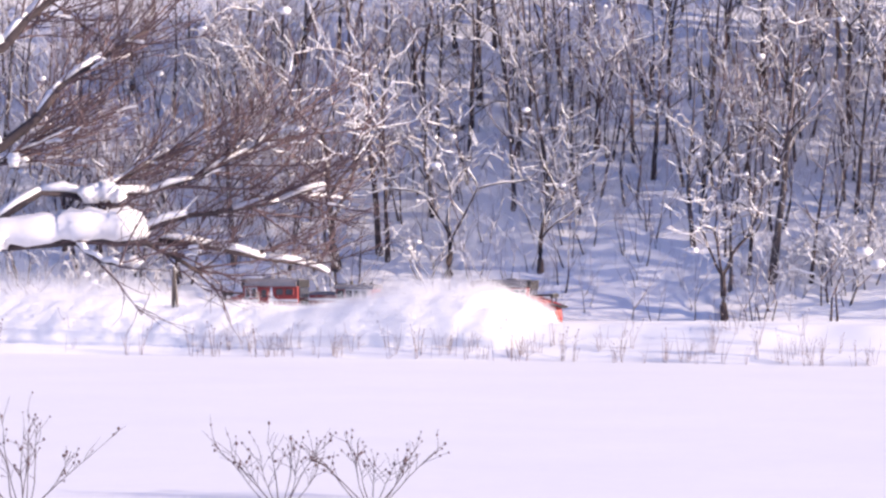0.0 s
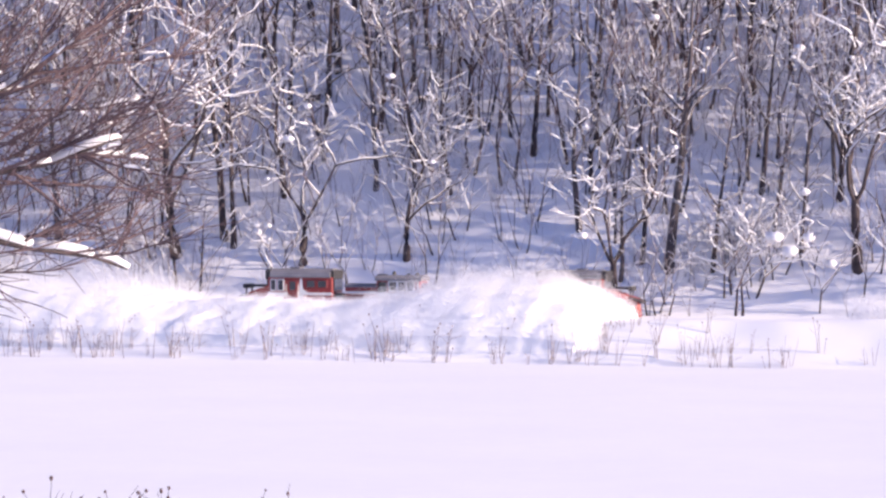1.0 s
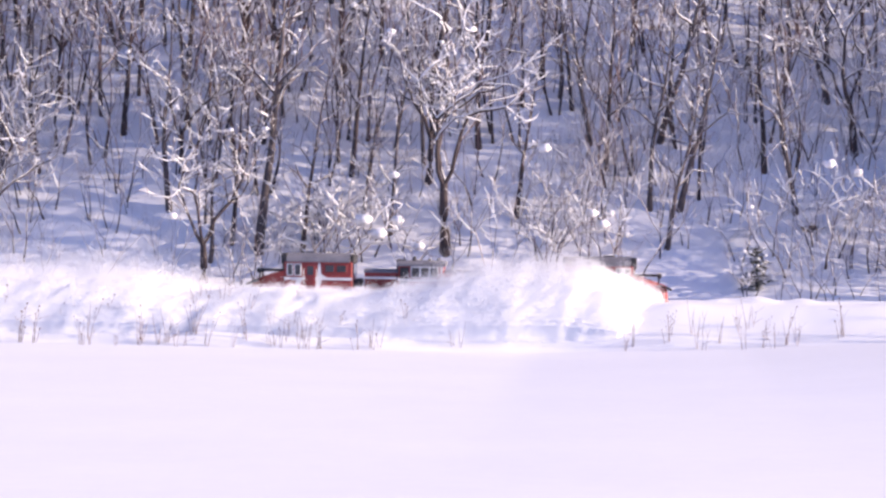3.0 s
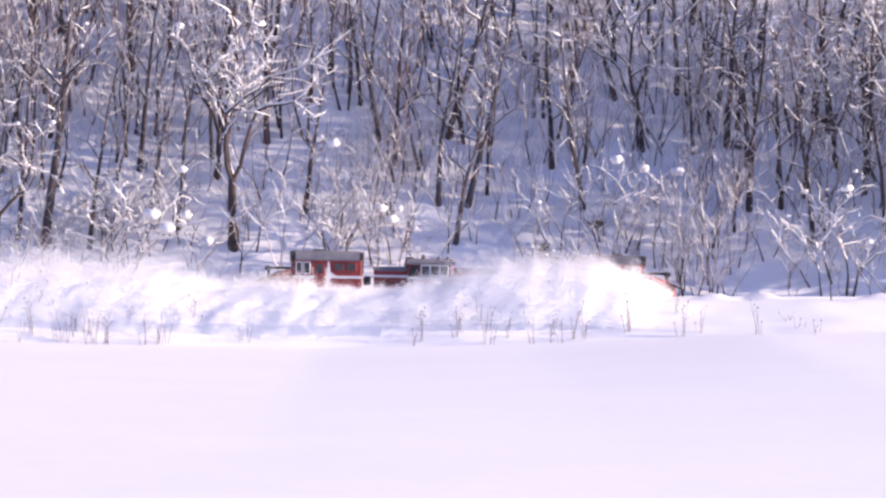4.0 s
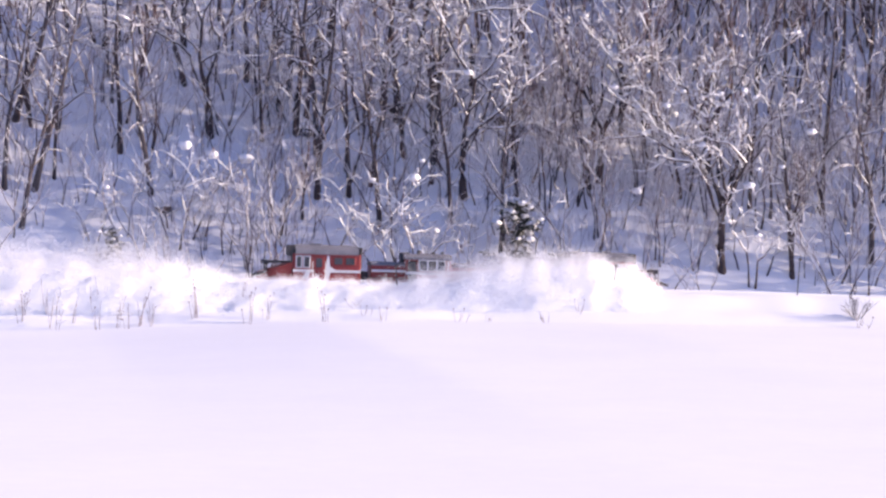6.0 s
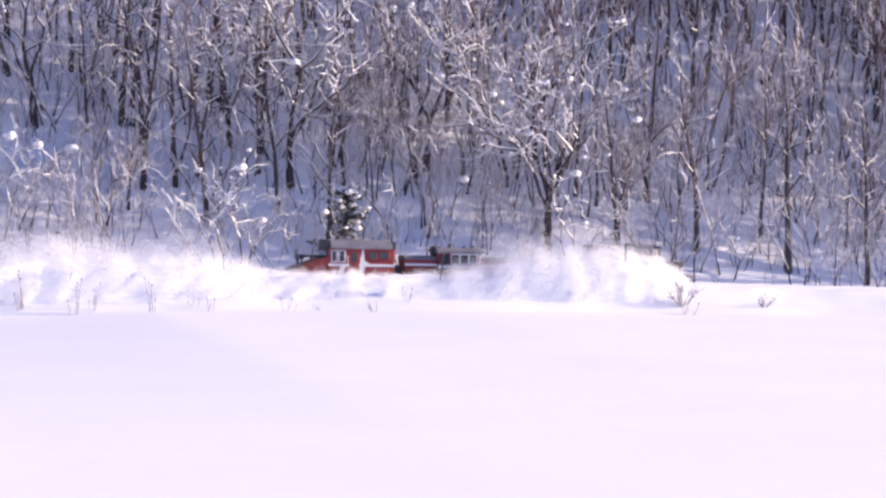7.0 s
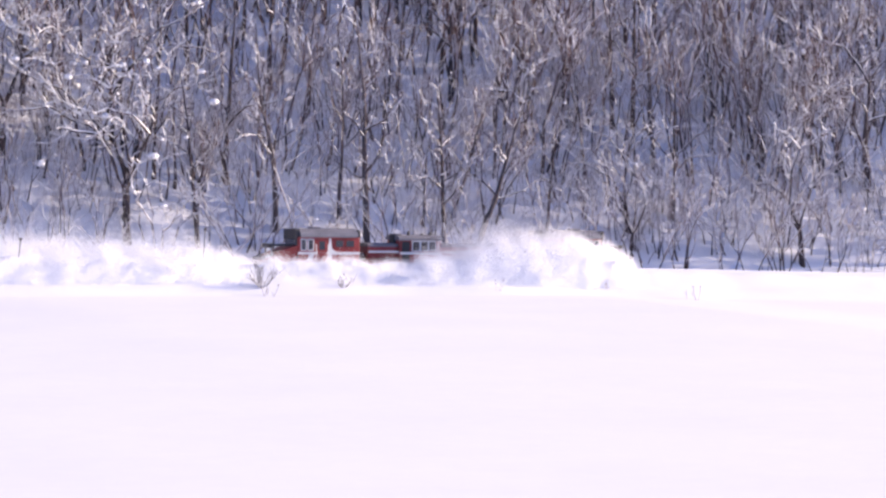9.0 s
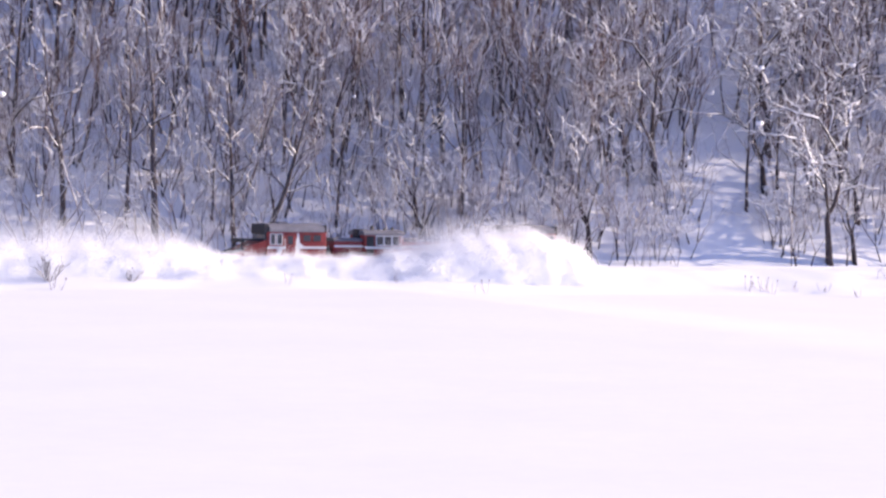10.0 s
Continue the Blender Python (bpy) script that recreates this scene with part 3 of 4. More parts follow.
def near_tree():
    """The big tree whose snowed-up limbs reach into view; its trunk stands to the side."""
    rnd = random.Random(91)
    wood, fine, snow = Tubes(), Tubes(), Tubes()
    trunk = grow(rnd, (-1.2, 0, -0.4), (0.06, 0, 1), 17.5, 10, 0.03, 0.0)
    wood.add(trunk, taper(0.55, 0.16, 10), 10)
    for k, (line, r0, r1) in enumerate(NEAR_LIMBS):
        depth = rnd.uniform(-0.6, 0.6)
        depth = depth if k else 0.0
        pts = [Vector((u, depth * i + 0.1 * rnd.gauss(0, 1), z - (0 if k else 0.28))) for i, (u, z) in enumerate(line)]
        if line[0][0] < 0.3:
            pts[0] = along(trunk, min(0.98, (line[0][1] + 0.4 - 1.0) / 17.5))[0]
        n = len(pts) - 1
        wood.add(pts, taper(r0, r1, n), 8)
        if k:
            snow_on(snow, pts, taper(r0, r1, n), rnd, 0.75, 6)
        for j in range(8 if k == 2 else 5 if k == 3 else 22):
            q, d = along(pts, rnd.uniform(0.3, 1.0))
            side = Vector((rnd.uniform(0.1, 1.0), rnd.gauss(0, 0.6), rnd.gauss(0.55 if k == 2 else 0.35 if k == 0 else 0.15, 0.5)))
            sub = grow(rnd, q, d * 0.8 + side, rnd.uniform(1.6, 2.8 if k == 2 else 4.0), 5, 0.15, rnd.choice((0.07, 0.04, 0.02)))
            fine.add(sub, taper(0.036, 0.011, 5), 4)
            snow_on(snow, sub, taper(0.036, 0.011, 5), rnd, 0.05, 4, 0.045)
            for i in range(9):
                q2, d2 = along(sub, rnd.uniform(0.2, 1.0))
                tw = grow(rnd, q2, d2 + Vector((rnd.gauss(0.1, 0.5), rnd.gauss(0, 0.5), rnd.gauss(0.28, 0.45))), rnd.uniform(0.8, 2.0), 3, 0.16, 0.02)
                fine.add(tw, (0.015, 0.013, 0.01, 0.006), 3)
    line = [Vector((u, 0, z)) for u, z in NEAR_LIMBS[0][0]]
    bed = [along(line, 0.1 + 0.58 * i / 17)[0] + Vector((0, -0.1, 0.16 + rnd.gauss(0, 0.04))) for i in range(18)]
    snow.add(bed, [0.12 if i in (0, 17) else rnd.uniform(0.4, 0.6) for i in range(18)], 12, 0.85, 0.1)
    for i in range(12):
        q = bed[rnd.randrange(1, 16)]
        snow.lump(q + Vector((rnd.gauss(0, 0.1), -0.12, rnd.uniform(-0.28, 0.22))), rnd.uniform(0.3, 0.46), rnd, 0.8)
    for u, z, r in ((7.05, 9.85, 0.42), (6.6, 9.75, 0.36), (7.5, 9.8, 0.3), (7.75, 7.8, 0.28), (4.55, 10.75, 0.25), (6.15, 9.2, 0.22), (8.1, 8.75, 0.28)):
        for i in range(3):
            snow.lump((u + rnd.gauss(0, 0.12), rnd.gauss(0, 0.12), z + rnd.gauss(0, 0.06)), r * rnd.uniform(0.7, 1.0), rnd, 0.8)
    ob = new("tree")
    part_mesh("trunk", wood.mesh("trunk", BARK), ob)
    tagged(part_mesh("crown", fine.mesh("crown", TWIG, False), ob, "spreading reddish bare twigs"), kind="stuff")
    tagged(part_mesh("snow", snow.mesh("snow", SNOW_CAP), ob, "thick rolls of white snow on the limbs"), kind="stuff")
    ob.matrix_basis = pose(-30.45, 50.26, 0, 0, 0, 14.5)
    tagged(ob, "old bare tree with long limbs under thick rolls of snow", "tree")


near_tree()


def field_bush(seed, x, y, turn, reach, height, stems):
    """A wide shrub with thin arching stems and dry seed heads."""
    rnd = random.Random(seed)
    wood, pods = Tubes(), Tubes()
    for i in range(stems):
        f = (i + 0.5) / stems * 2 - 1
        st = grow(rnd, (0.35 * f, rnd.gauss(0, 0.2), -0.3), (f * reach / height + rnd.gauss(0, 0.12), rnd.gauss(0, 0.25), 1), math.hypot(f * reach, height) * rnd.uniform(0.8, 1.05), 6, 0.1, 0.0)
        wood.add(st, taper(0.022, 0.009, 6), 4)
        for k in range(7):
            q, d = along(st, rnd.uniform(0.35, 1.0))
            sub = grow(rnd, q, d + Vector((rnd.gauss(0, 0.6), rnd.gauss(0, 0.4), rnd.gauss(0.2, 0.3))), rnd.uniform(0.4, 1.1), 3, 0.2, 0.03)
            wood.add(sub, (0.012, 0.01, 0.009, 0.006), 3)
            if rnd.random() < 0.6:
                pods.lump(sub[-1], rnd.uniform(0.025, 0.055), rnd, 1.4)
            if rnd.random() < 0.4:
                pods.lump(sub[2], rnd.uniform(0.03, 0.06), rnd, 1.3)
    ob = new("bush")
    part_mesh("crown", wood.mesh("crown", BARK_GREY), ob)
    tagged(part_mesh("seed_head", pods.mesh("seed_head", TWIG), ob, "dry curled seed heads"), kind="stuff")
    ob.matrix_basis = pose(x, y, ground_z(x, y), 0, 0, turn)
    tagged(ob, "wide bare bush with thin arching stems and dry seed heads", "bush", "bushes in the snowy field")


field_bush(95, -22.0, 63.8, 14.5, 2.2, 2.15, 9)
field_bush(96, -19.1, 64.8, 14.5, 2.5, 2.05, 9)
field_bush(97, -29.8, 60.8, 14.5, 3.4, 2.9, 10)


# ---------------------------------------------------------------- the train
def windows(parent, xs, z0, z1, side, frame_mat):
    """Framed panes on one side of a cab."""
    for x0, x1 in xs:
        y = side * 1.405
        bm = box(x0 - 0.07, x1 + 0.07, min(y, y + side * 0.05), max(y, y + side * 0.05), z0 - 0.07, z1 + 0.07, 0.02)
        w = part("window", bm, frame_mat, parent)
        part("pane", box(x0, x1, min(y, y + side * 0.065), max(y, y + side * 0.065), z0, z1, 0.008), GLASS, w, "dark glass")


def arch(half, z0, z1, n=10):
    """An arched roof outline."""
    return [(half * math.cos(math.pi * i / n), z0 + 0.12 + (z1 - z0 - 0.12) * math.sin(math.pi * i / n) ** 0.75) for i in range(n + 1)] + [(-half, z0), (half, z0)]


def plough_car():
    """A plough car; its cab begins at x = 0 and its plough points to -x."""
    ob = new("plough_car")
    part("underframe", box(0.0, 4.9, -1.25, 1.25, 0.55, 1.02, 0.04), DARK, ob)
    body = part("body", box(0.12, 4.62, -1.4, 1.4, 1.0, 3.4, 0.05), RED, ob)
    roof = part("roof", prism(arch(1.52, 3.36, 3.98), 0.28, 4.47), GREY, ob, "grey arched roof")
    part("vent", box(1.4, 2.1, -0.35, 0.35, 3.95, 4.08, 0.03), GREY, roof)
    for x0, x1, z0, z1 in ((-0.1, 0.285, 3.2, 3.93), (4.465, 4.74, 3.3, 3.88)):
        part("visor", box(x0, x1, -1.28, 1.28, z0, z1, 0.05), DARK, roof, "dark hooded visor over the end windows")
    part("hose_box", box(4.72, 5.2, -0.9, 0.9, 1.75, 2.3, 0.08), DARK, ob, "dark box of pipes and hoses")
    part("end_window", box(-0.02, 0.13, -1.2, 1.2, 2.55, 3.3, 0.03), GLASS, ob, "dark end window of the cab")
    part("end_window", box(4.6, 4.72, -1.2, 1.2, 2.5, 3.3, 0.03), GLASS, ob, "dark end window of the cab")
    for s in (-1, 1):
        y = s * 1.405
        lo, hi = min(y, y + s * 0.035), max(y, y + s * 0.035)
        windows(ob, ((0.36, 0.66), (0.86, 1.2)), 2.52, 3.2, s, WHITE)
        windows(ob, ((2.85, 3.4), (3.62, 4.2)), 2.72, 3.16, s, RED)
        part("stripe", box(0.12, 4.62, lo, hi, 2.18, 2.36, 0.01), WHITE, ob, "white painted band")
        part("stripe", prism([(2.32, 2.36), (2.95, 2.36), (2.58, 2.6), (2.5, 3.3), (2.38, 3.3)], lo, hi, "y"), WHITE, ob, "white painted band with a flared foot")
        bm = prism([(2.05, 1.2), (2.4, 1.2), (2.62, 2.18), (2.28, 2.18)], lo, hi, "y")
        part("stripe", bm, WHITE, ob, "white slanting band")
        bm = prism([(0.5, 1.2), (0.9, 1.2), (1.3, 2.18), (0.95, 2.18)], lo, hi, "y")
        part("stripe", bm, WHITE, ob, "white slanting band")
        door = part("door", box(1.5, 2.2, min(y, y + s * 0.04), max(y, y + s * 0.04), 1.15, 3.25, 0.02), RED, ob)
        part("pane", box(1.64, 2.06, min(y, y + s * 0.055), max(y, y + s * 0.055), 2.5, 3.1, 0.01), GLASS, door, "dark glass")
        for x in (1.42, 2.28):
            bm = bmesh.new()
            bmesh.ops.create_cone(bm, cap_ends=True, segments=6, radius1=0.025, radius2=0.025, depth=1.6, matrix=Matrix.Translation((x, s * 1.5, 2.1)))
            part("handrail", bm, WHITE, ob)
        part("bogie", box(0.6, 4.1, s * 0.75 - 0.16, s * 0.75 + 0.16, -0.02, 0.6, 0.1), DARK, ob)
        wing = prism([(-0.1, 0.6), (0.1, 0.5), (2.1, 0.75), (2.0, 1.5), (0.0, 1.9)], min(s * 1.42, s * 1.54), max(s * 1.42, s * 1.54), "y")
        part("side_wing", wing, RED, ob, "folded red side wing")
    bm = bmesh.new()
    rings = []
    for x, half, z0, z1 in ((0.12, 1.4, 0.45, 2.8), (-0.5, 1.36, 0.3, 2.62), (-1.1, 1.1, 0.2, 2.42), (-1.7, 0.66, 0.1, 2.2), (-2.1, 0.22, 0.05, 2.05)):
        rings.append([bm.verts.new(v) for v in ((x, -half, z0), (x - 0.12, -half * 0.82, (z0 + z1) / 2), (x, -half, z1), (x, 0, z1 + 0.06), (x, half, z1), (x - 0.12, half * 0.82, (z0 + z1) / 2), (x, half, z0))])
    for a, b in zip(rings, rings[1:]):
        for i in range(7):
            bm.faces.new((a[i], a[(i + 1) % 7], b[(i + 1) % 7], b[i]))
    bm.faces.new(rings[0])
    bm.faces.new(rings[-1])
    bmesh.ops.recalc_face_normals(bm, faces=bm.faces[:])
    plough = part("plough", bm, RED, ob, "red wedge plough with hollow cheeks")
    for y in (-0.75, 0.75):
        part("edge_bar", box(-1.5, 0.1, y - 0.05, y + 0.05, 2.72, 2.86, 0.02), DARK, plough)
    part("lamp_bar", box(-1.75, -1.45, -1.0, 1.0, 2.62, 2.9, 0.04), DARK, ob)
    for y in (-0.7, 0.7):
        part("lamp_post", box(-1.62, -1.52, y - 0.05, y + 0.05, 2.1, 2.65, 0.01), DARK, ob)
    part("cutting_edge", prism([(-2.42, 1.92), (-1.9, 2.14), (-1.55, 2.24), (-1.55, 2.1), (-1.9, 1.98), (-2.4, 1.8)], -1.1, 1.1, "y"), DARK, plough, "dark worn cutting edge")
    for y in (-0.55, 0.55):
        bm = bmesh.new()
        bmesh.ops.create_cone(bm, cap_ends=True, segments=14, radius1=0.15, radius2=0.12, depth=0.2, matrix=pose(-1.6, y, 2.82, 0, 90, 0))
        part("headlamp", bm, LAMP, ob, "round glass headlamp")
    part("coupler", box(4.85, 5.15, -0.14, 0.14, 0.75, 1.0, 0.03), DARK, ob)
    return tagged(ob, "red plough car with grey roof and white bands, on the track", "snow plough", "cars of the plough train")


def locomotive():
    """A centre-cab engine; x = 0 at the rear end of its frame."""
    ob = new("locomotive")
    part("underframe", box(0.0, 12.9, -1.3, 1.3, 0.85, 1.3, 0.04), DARK, ob)
    for x0, x1, nm in ((0.35, 2.6, "short_hood"), (5.6, 12.5, "long_hood")):
        hood = part(nm, box(x0, x1, -1.0, 1.0, 1.3, 2.8, 0.06), RED, ob)
        part("hood_top", prism(arch(1.04, 2.72, 2.98), x0 - 0.04, x1 + 0.04), GREY, hood, "grey hood top")
        for s in (-1, 1):
            n = 3 if x1 < 3 else 8
            w = (x1 - x0 - 0.3) / n
            for i in range(n):
                y = s * 1.003
                part("hatch", box(x0 + 0.15 + w * i + 0.05, x0 + 0.15 + w * (i + 1) - 0.05, min(y, y + s * 0.03), max(y, y + s * 0.03), 1.45, 2.2, 0.012), RED, hood)
            y = s * 1.004
            part("stripe", box(x0, x1, min(y, y + s * 0.03), max(y, y + s * 0.03), 2.3, 2.46, 0.01), WHITE, ob, "white painted band")
            for z in (1.9, 2.35):
                bm = bmesh.new()
                bmesh.ops.create_cone(bm, cap_ends=True, segments=6, radius1=0.025, radius2=0.025, depth=x1 - x0, matrix=pose((x0 + x1) / 2, s * 1.36, z, 0, 90, 0))
                part("handrail", bm, WHITE if z > 2 else DARK, ob)
    cab = part("cab", box(2.6, 5.6, -1.36, 1.36, 1.3, 3.25, 0.05), RED, ob)
    roof = part("roof", prism(arch(1.46, 3.18, 3.56), 2.5, 5.7), GREY, ob, "grey arched roof")
    part("exhaust", box(2.42, 3.0, -0.5, 0.5, 2.9, 3.62, 0.05), DARK, ob, "sooty exhaust housing")
    for x, h in ((3.6, 0.32), (4.6, 0.18), (5.2, 0.22)):
        bm = bmesh.new()
        bmesh.ops.create_cone(bm, cap_ends=True, segments=10, radius1=0.15, radius2=0.1, depth=h, matrix=Matrix.Translation((x, -0.3, 3.5 + h / 2)))
        part("horn", bm, DARK, roof)
    for s in (-1, 1):
        windows(cab, ((3.5, 4.0), (4.12, 4.62), (4.74, 5.2)), 2.5, 3.1, s, WHITE)
        part("door", box(2.72, 3.3, min(s * 1.362, s * 1.4), max(s * 1.362, s * 1.4), 1.4, 3.1, 0.02), DARK, cab)
        part("stripe", box(5.38, 5.52, min(s * 1.363, s * 1.41), max(s * 1.363, s * 1.41), 2.38, 3.2, 0.01), WHITE, cab, "white corner band")
        part("stripe", box(2.6, 5.6, min(s * 1.363, s * 1.41), max(s * 1.363, s * 1.41), 2.2, 2.38, 0.01), WHITE, cab, "white painted band")
        for x0, x1 in ((0.9, 4.4), (7.4, 11.9)):
            part("bogie", box(x0, x1, s * 0.75 - 0.16, s * 0.75 + 0.16, -0.02, 0.8, 0.1), DARK, ob)
        part("tank", box(4.8, 7.0, min(s * 0.5, s * 1.25), max(s * 0.5, s * 1.25), 0.3, 0.87, 0.06), DARK, ob)
    for x0, x1 in ((-0.25, 0.05), (12.85, 13.15)):
        part("coupler", box(x0, x1, -0.14, 0.14, 0.75, 1.0, 0.03), DARK, ob)
    return tagged(ob, "red diesel locomotive with a small centre cab and grey hoods", "locomotive", "cars of the plough train")


REAR, ENGINE = plough_car(), locomotive()
FRONT = copy_thing(REAR, pose(0, 190, RAIL_Z, 0, 0, 180))
TRAIN = ((0.0, -65.0), (0.5, -57.8), (1.0, -50.8), (1.75, -39.9), (2.5, -29.0), (3.5, -14.5), (4.5, -0.1), (5.5, 14.1), (6.5, 28.1), (7.5, 41.9), (8.25, 52.2), (9.0, 62.35), (10.0, 75.75))


def train_x(t):
    ts, xs = zip(*TRAIN)
    if t < 0:
        return xs[0] + 14.4 * t
    if t > 10:
        return xs[-1] + 13.5 * (t - 10)
    return float(np.interp(t, ts, xs))


# ---------------------------------------------------------------- thrown snow
def powder_kind(seed, flakes, sx, sy, sz, small, large):
    """A loose cloud of powder grains, dense in the middle."""
    g = np.random.default_rng(seed)
    c = g.normal(0, 1, (flakes, 3)) * (sx, sy, sz) * 0.5
    lobes = g.normal(0, 1, (7, 3)) * (sx, sy, sz) * 0.5
    c = c * 0.62 + lobes[g.integers(0, 7, flakes)] * 0.75
    size = g.uniform(small, large, (flakes, 1))
    a, b = g.normal(0, 1, (flakes, 3)), g.normal(0, 1, (flakes, 3))
    a /= np.linalg.norm(a, axis=1, keepdims=True)
    b -= a * (a * b).sum(1, keepdims=True)
    b /= np.linalg.norm(b, axis=1, keepdims=True)
    v = np.stack([c + a * size, c - a * size * 0.5 + b * size * 0.87, c - a * size * 0.5 - b * size * 0.87], 1).reshape(-1, 3)
    return mesh_of("powder", v.tolist(), [(3 * i, 3 * i + 1, 3 * i + 2) for i in range(flakes)], POWDER, False)


def billow_kind(seed):
    """A dense billow of powder: a soft lumpy body inside a deep haze of fine grains."""
    rnd = random.Random(seed)
    body, tris = [], []
    for i in range(5):
        bm = bmesh.new()
        bmesh.ops.create_icosphere(bm, subdivisions=1, radius=1.0)
        off = Vector((seed * 3.7 + i, seed * 1.3, 0))
        c = Vector((rnd.uniform(-1.4, 1.4), rnd.gauss(0, 0.3), rnd.uniform(-0.35, 0.35)))
        r = rnd.uniform(0.2, 0.34)
        bm.verts.index_update()
        tris += [tuple(len(body) + v.index for v in f.verts) for f in bm.faces]
        for v in bm.verts:
            body.append(c + v.co * r * (1 + 0.4 * noise.noise(v.co * 1.1 + off)))
        bm.free()
    body = np.array(body)
    g = np.random.default_rng(seed)
    n = 5000
    far = 1.0 + np.minimum(np.abs(g.normal(0, 0.45, (n, 1))), 1.3)
    c = body[g.integers(0, len(body), n)] * far + g.normal(0, 0.2, (n, 3))
    a, b = g.normal(0, 1, (n, 3)), g.normal(0, 1, (n, 3))
    a /= np.linalg.norm(a, axis=1, keepdims=True)
    b -= a * (a * b).sum(1, keepdims=True)
    b /= np.linalg.norm(b, axis=1, keepdims=True)
    size = g.uniform(0.015, 0.04, (n, 1))
    v = np.stack([c + a * size, c - a * size * 0.5 + b * size * 0.87, c - a * size * 0.5 - b * size * 0.87], 1).reshape(-1, 3)
    k = len(body)
    me = mesh_of("billow", body.tolist() + v.tolist(), tris + [(k + 3 * i, k + 3 * i + 1, k + 3 * i + 2) for i in range(n)], POWDER, False)
    me.polygons.foreach_set("use_smooth", [i < len(tris) for i in range(len(me.polygons))])
    return me


DENSE = [billow_kind(101 + i) for i in range(6)]
MIST = [powder_kind(111 + i, 4200, 3.0, 1.4, 1.0, 0.018, 0.046) for i in range(4)]
CLOUDS = []


def throw_snow():
    """Billows leave the plough one after another: high by the train, lower out over the bank;
    behind the last car a finer veil swirls up off the track."""
    rnd = random.Random(44)
    t = -7.5
    n = 0
    while t < 10.1:
        t += 0.23
        n += 1
        x = train_x(t) + 25.0 + rnd.uniform(-0.3, 0.3)
        bank = float(np.interp(x, TOP_X, TOP_Z))
        edge = float(np.interp(x, EDGE_X, EDGE_Z))
        way = n % 5
        surge = math.sin(t * 4.1) + 0.5 * math.sin(t * 9.3)
        if way in (0, 2):
            apex, rest, y1 = bank + 1.3 + 0.15 * surge, bank - 0.35, 186.6
        elif way in (1, 3):
            apex, rest, y1 = bank + 0.9 + 0.15 * surge, bank - 0.3, 185.0
        else:
            apex, rest, y1 = bank + 0.1, (bank + edge) / 2 + 0.2, 182.3
        ob = new("snow_cloud", DENSE[rnd.randrange(6)])
        tagged(ob, "white cloud of powder snow thrown up by the plough", "snow cloud", "snow thrown by the plough")
        CLOUDS.append((ob, t, x, 187.6, apex, rest + rnd.uniform(-0.2, 0.3), y1 + rnd.uniform(-0.6, 0.6), 10.5 * rnd.uniform(0.9, 1.1), 0.36, 1.5, rnd.uniform(5.6, 7.2), rnd.uniform(-70, 70)))
        if n % 3 == 0:
            ob = new("snow_cloud", MIST[rnd.randrange(4)])
            tagged(ob, "thin drifting veil of powder snow behind the plough", "snow cloud", "snow thrown by the plough")
            CLOUDS.append((ob, t, x - 4.0, 187.8, bank + rnd.uniform(1.3, 2.0), bank + 0.2, rnd.uniform(186.5, 188.0), 10.5, 0.5, 1.3, 2.5, rnd.uniform(-30, 30)))
        if n % 5:
            ob = new("snow_cloud", MIST[rnd.randrange(4)])
            tagged(ob, "fine haze of powder snow swirling over the cleared track", "snow cloud", "snow thrown by the plough")
            CLOUDS.append((ob, t, train_x(t) - 5.0, 189.5, bank + rnd.uniform(0.8, 1.9), bank + rnd.uniform(0.8, 1.9), rnd.uniform(184.5, 190.5), 4.0, 0.7, 2.5, 6.5, rnd.uniform(-30, 30)))


throw_snow()


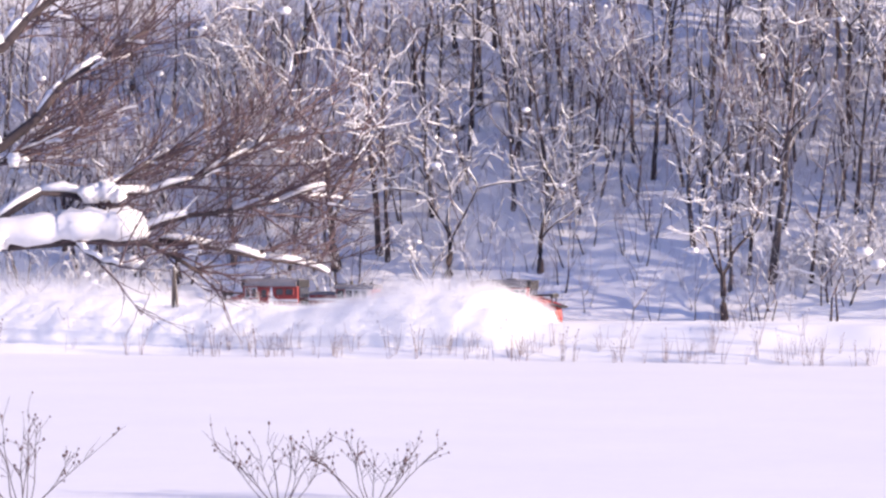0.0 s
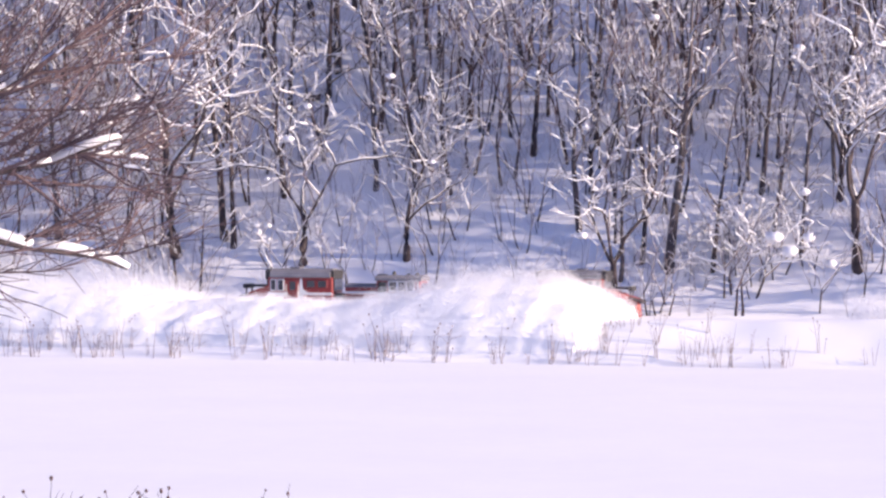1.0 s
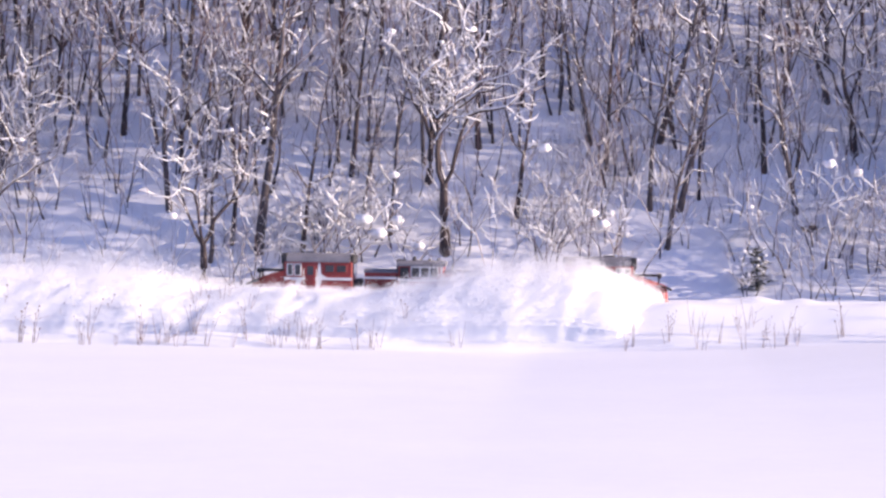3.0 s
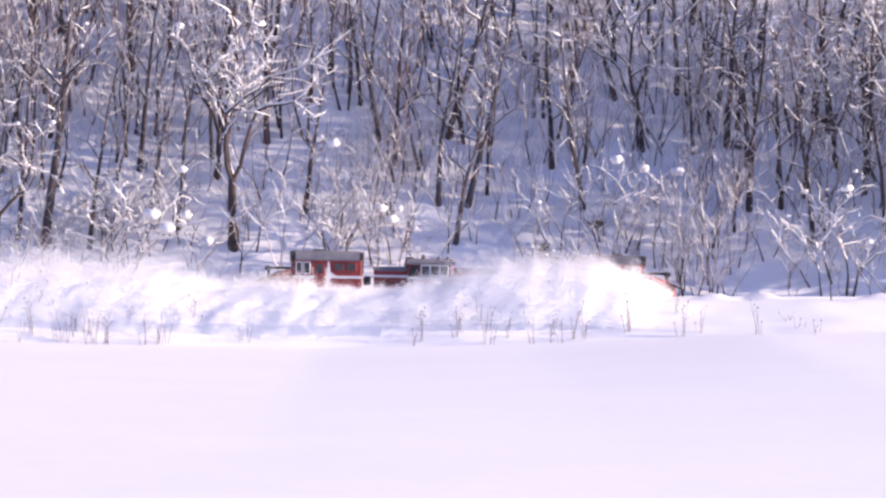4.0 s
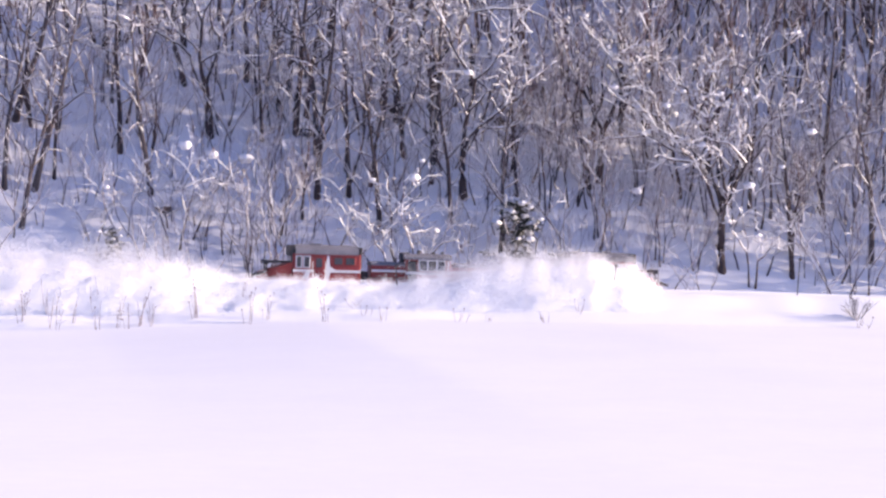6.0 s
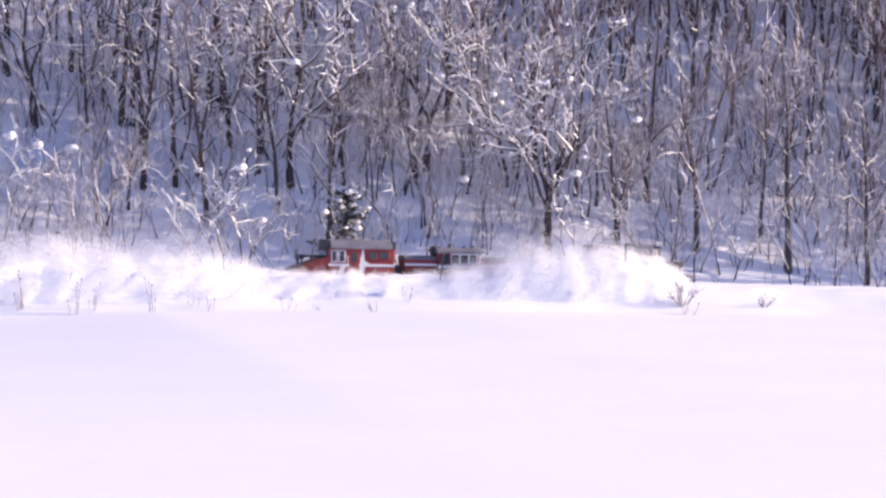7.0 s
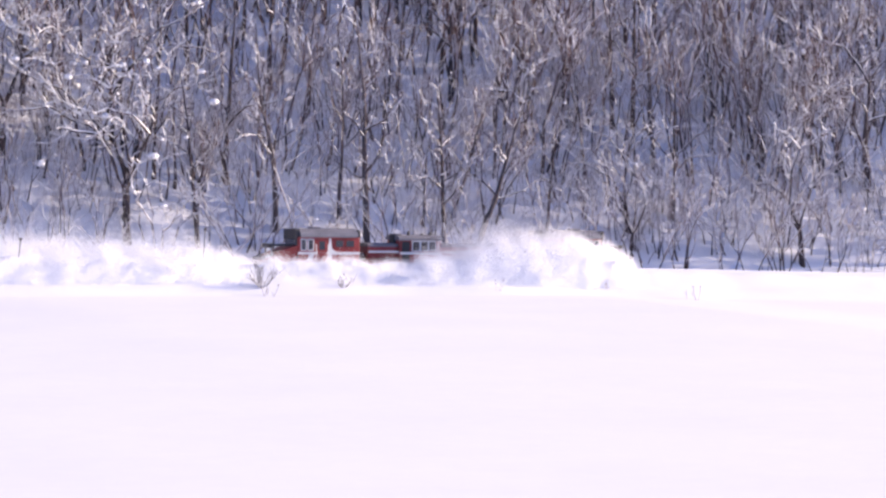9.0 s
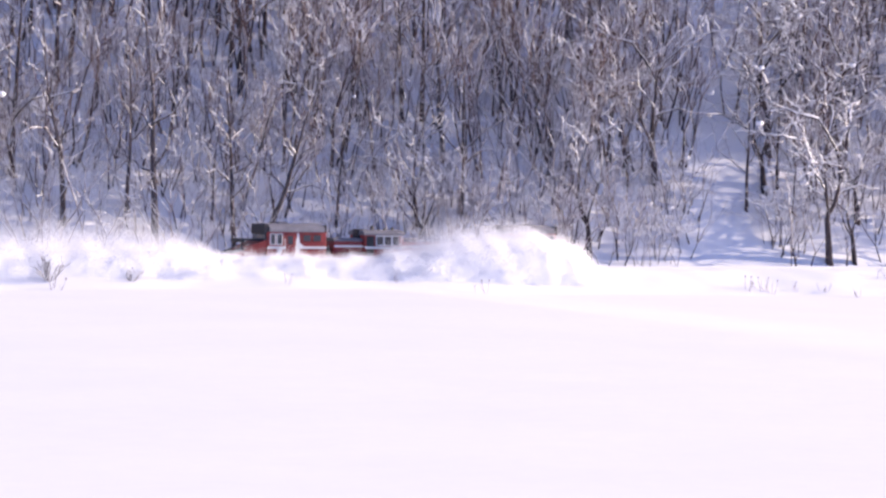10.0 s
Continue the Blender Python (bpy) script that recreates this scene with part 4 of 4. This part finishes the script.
def snow_wave():
    """The body of the thrown snow: a long wave with its crest behind the plough, running out over the bank."""
    ds = [-0.6 + 0.22 * i for i in range(290)]
    ys = [-1.75, -2.0] + [-2.2 - 0.2 * i for i in range(41)]
    verts = []
    for d in ds:
        crest = 1.6 * step(-0.4, 4.4, d) - 0.15 * step(5.0, 9.0, d) - 1.55 * step(9.0, 17.0, d) + 0.75 * step(28.0, 34.0, d) - 0.8 * step(52.0, 62.0, d)
        for k, y in enumerate(ys):
            out = -y - 2.2
            sweep = d - 0.9 * out
            across = float(np.interp(out, (0.0, 1.5, 3.2, 4.8, 6.2, 7.4, 8.0), (1.0, 0.98, 0.86, 0.7, 0.5, 0.2, -0.15)))
            swell = crest * (1 + 0.07 * noise.noise((d * 0.4, 0.2, 4.0)))
            ramp = float(np.interp(out, (0.0, 3.2, 5.0, 6.6, 7.4, 8.0), (0.0, -0.05, -0.4, -1.15, -2.0, -4.5)))
            roll = 0.15 * noise.noise((sweep * 0.3, out * 0.5, 2.0)) + 0.035 * noise.noise((sweep * 0.8, out * 1.1, 5.0))
            grow_in = step(0.3, 4.0, d) * (0.5 + 0.5 * step(7.0, 12.0, d))
            z = ramp + swell * across + roll * grow_in * (0.35 + across)
            z += 0.45 * step(9.0, 12.5, d) * (1 - 0.4 * step(26.0, 30.0, d)) * math.exp(-(((out - 3.8) / 1.6) ** 2)) * (0.75 + 0.6 * noise.noise((sweep * 0.45, 8.0, 1.0)))
            if k == 0:
                z = -2.6
            if d < 0.2:
                z -= 0.6
            # rounded puffs that lean back as they rise
            lean = d + 0.7 * z
            puff_out = (noise.noise((lean * 0.75, out * 0.5, z * 0.6 + 11.0)) + 0.5 * noise.noise((lean * 1.6, out, z * 1.2 + 17.0))) * step(0.3, 3.0, d)
            verts.append((-d - 0.36 * out, y - 0.15 * puff_out, z + (0.1 * puff_out if k else 0.0)))
    m = len(ys)
    faces = [(i * m + k, i * m + k + 1, (i + 1) * m + k + 1, (i + 1) * m + k) for i in range(len(ds) - 1) for k in range(m - 1)]
    ob = new("snow_wave")
    part_mesh("crest", mesh_of("crest", verts, faces, POWDER_BODY), ob)
    g = np.random.default_rng(3)
    v = np.array(verts).reshape(len(ds), m, 3)
    spots = []
    # plumes: each leaves the crest and falls outwards and forwards, fanning out
    for k in range(64):
        i = int(np.clip((k + g.random()) / 64 * len(ds), 8, len(ds) - 1))
        thick = g.uniform(0.4, 1.5) * (1.0 if ds[i] < 28 else 0.7)
        q = int(4200 * thick)
        u = g.random(q) ** 0.8
        col = np.clip((2 + u * (m - 3)).astype(int), 2, m - 1)
        wide = 0.16 + 0.4 * u
        top = 0.22 + 0.5 * g.random() * (1 - 0.75 * step(14, 18, ds[i]) * (1 - step(26, 30, ds[i])))
        spots.append(v[i, col] + np.stack([1.6 * u + g.normal(0, 1, q) * wide - 0.4, -0.25 * np.abs(g.normal(0, 1, q)), np.abs(g.normal(0, 1, q)) * top * (1.1 - 0.8 * u)], 1))
    # a thin veil over the whole, blown back off the crest
    n = 260000
    row = np.clip((g.random(n) ** 1.05 * len(ds)).astype(int), 3, len(ds) - 1)
    near = g.random(n) < 0.5
    col = np.clip((2 + np.where(near, np.abs(g.normal(0, 0.1, n)), g.random(n)) * m).astype(int), 2, m - 1)
    puff = np.array([0.66 + 1.2 * noise.noise((d * 0.55, 3.3, 0.0)) + 0.5 * noise.noise((d * 1.7, 1.3, 0.0)) + 1.1 * step(26, 34, d) + 0.35 * step(3, 6, d) * (1 - step(12, 16, d)) for d in ds])
    puff *= np.array([1 - 0.75 * step(14, 18, d) * (1 - step(27, 31, d)) for d in ds])
    reach = np.clip(puff, 0.12, 2.2)[row] * np.where(near, 0.68, 0.35)
    away = np.abs(g.normal(0, 1, n)) * reach
    spots.append(v[row, col] + np.stack([-0.35 * away + g.normal(0, 0.2, n), -0.45 * away * ~near + g.normal(0, 0.3, n) * near, away], 1))
    c = np.concatenate(spots)
    n = len(c)
    a, b = g.normal(0, 1, (n, 3)), g.normal(0, 1, (n, 3))
    a /= np.linalg.norm(a, axis=1, keepdims=True)
    b -= a * (a * b).sum(1, keepdims=True)
    b /= np.linalg.norm(b, axis=1, keepdims=True)
    size = g.uniform(0.014, 0.038, (n, 1))
    tri = np.stack([c + a * size, c - a * size * 0.5 + b * size * 0.87, c - a * size * 0.5 - b * size * 0.87], 1).reshape(-1, 3)
    haze = mesh_of("haze", tri.tolist(), [(3 * i, 3 * i + 1, 3 * i + 2) for i in range(n)], POWDER, False)
    tagged(part_mesh("haze", haze, ob, "fine haze of snow grains"), kind="stuff")
    return tagged(ob, "long white wave of powder snow rolling off the plough", "snow cloud", "snow thrown by the plough")


WAVE = snow_wave()
for dx, dz in ((-3.0, 0.3), (-2.0, 0.5), (-1.1, 0.2), (-0.4, 0.85), (0.6, 0.75), (1.5, 0.3), (2.6, 0.4)):
    ob = new("snow_cloud", MIST[int(dx) % 4])
    ob.matrix_basis = pose(-7.8 + dx, 188.2, 2.7 + dz, 0, 0, 20 * dx)
    tagged(ob, "drift of powder snow hanging over the track", "snow cloud", "snow hanging over the track")


def cloud_at(t, start, x, y0, apex, rest, y1, push, rise, settle, life, spin):
    """Where a cloud is: lifted off the track, slowed by the air, sinking back."""
    u = max(0.0, t - start)
    fly = 1 - math.exp(-u / 0.55)
    up = step(-0.05, rise, u)
    down = step(0.6, settle, u)
    z = -2.4 + (apex + 2.4) * up + (rest - apex) * down - (rest + 2.7) * step(life - 1.6, life, u)
    return pose(x + push * 0.55 * fly, y0 + (y1 - y0) * step(0.05, 1.0, u), z, 0, spin * 0.25, spin * min(1.0, u / 6))


AGES = (0.0, 0.14, 0.28, 0.42, 0.58, 0.85, 1.3, 1.9, 2.6, 3.4, 4.2, 4.8, 5.4, 6.0, 6.6, 7.2)


def motions():
    for ob, dx, turn in ((REAR, 0.0, 0), (ENGINE, 5.05, 0), (FRONT, 23.2, 180)):
        walk(ob, [(t, pose(x + dx, 190, RAIL_Z, 0, 0, turn)) for t, x in TRAIN])
    wave = [(t, train_x(t) + 25.1 + 0.35 * (1 - step(1.0, 3.0, t))) for t in [0.5 * i for i in range(21)]]
    walk(WAVE, [(t, pose(x, 190, 3.1, 0, 0.9 * (1 - step(0.5, 3.5, t)), 0)) for t, x in wave])
    for ob, start, *how in CLOUDS:
        times = sorted({0.0, 10.0} | {round(start + a, 2) for a in AGES if 0.05 < start + a < 9.95})
        walk(ob, [(t, cloud_at(t, start, *how)) for t in times])


motions()
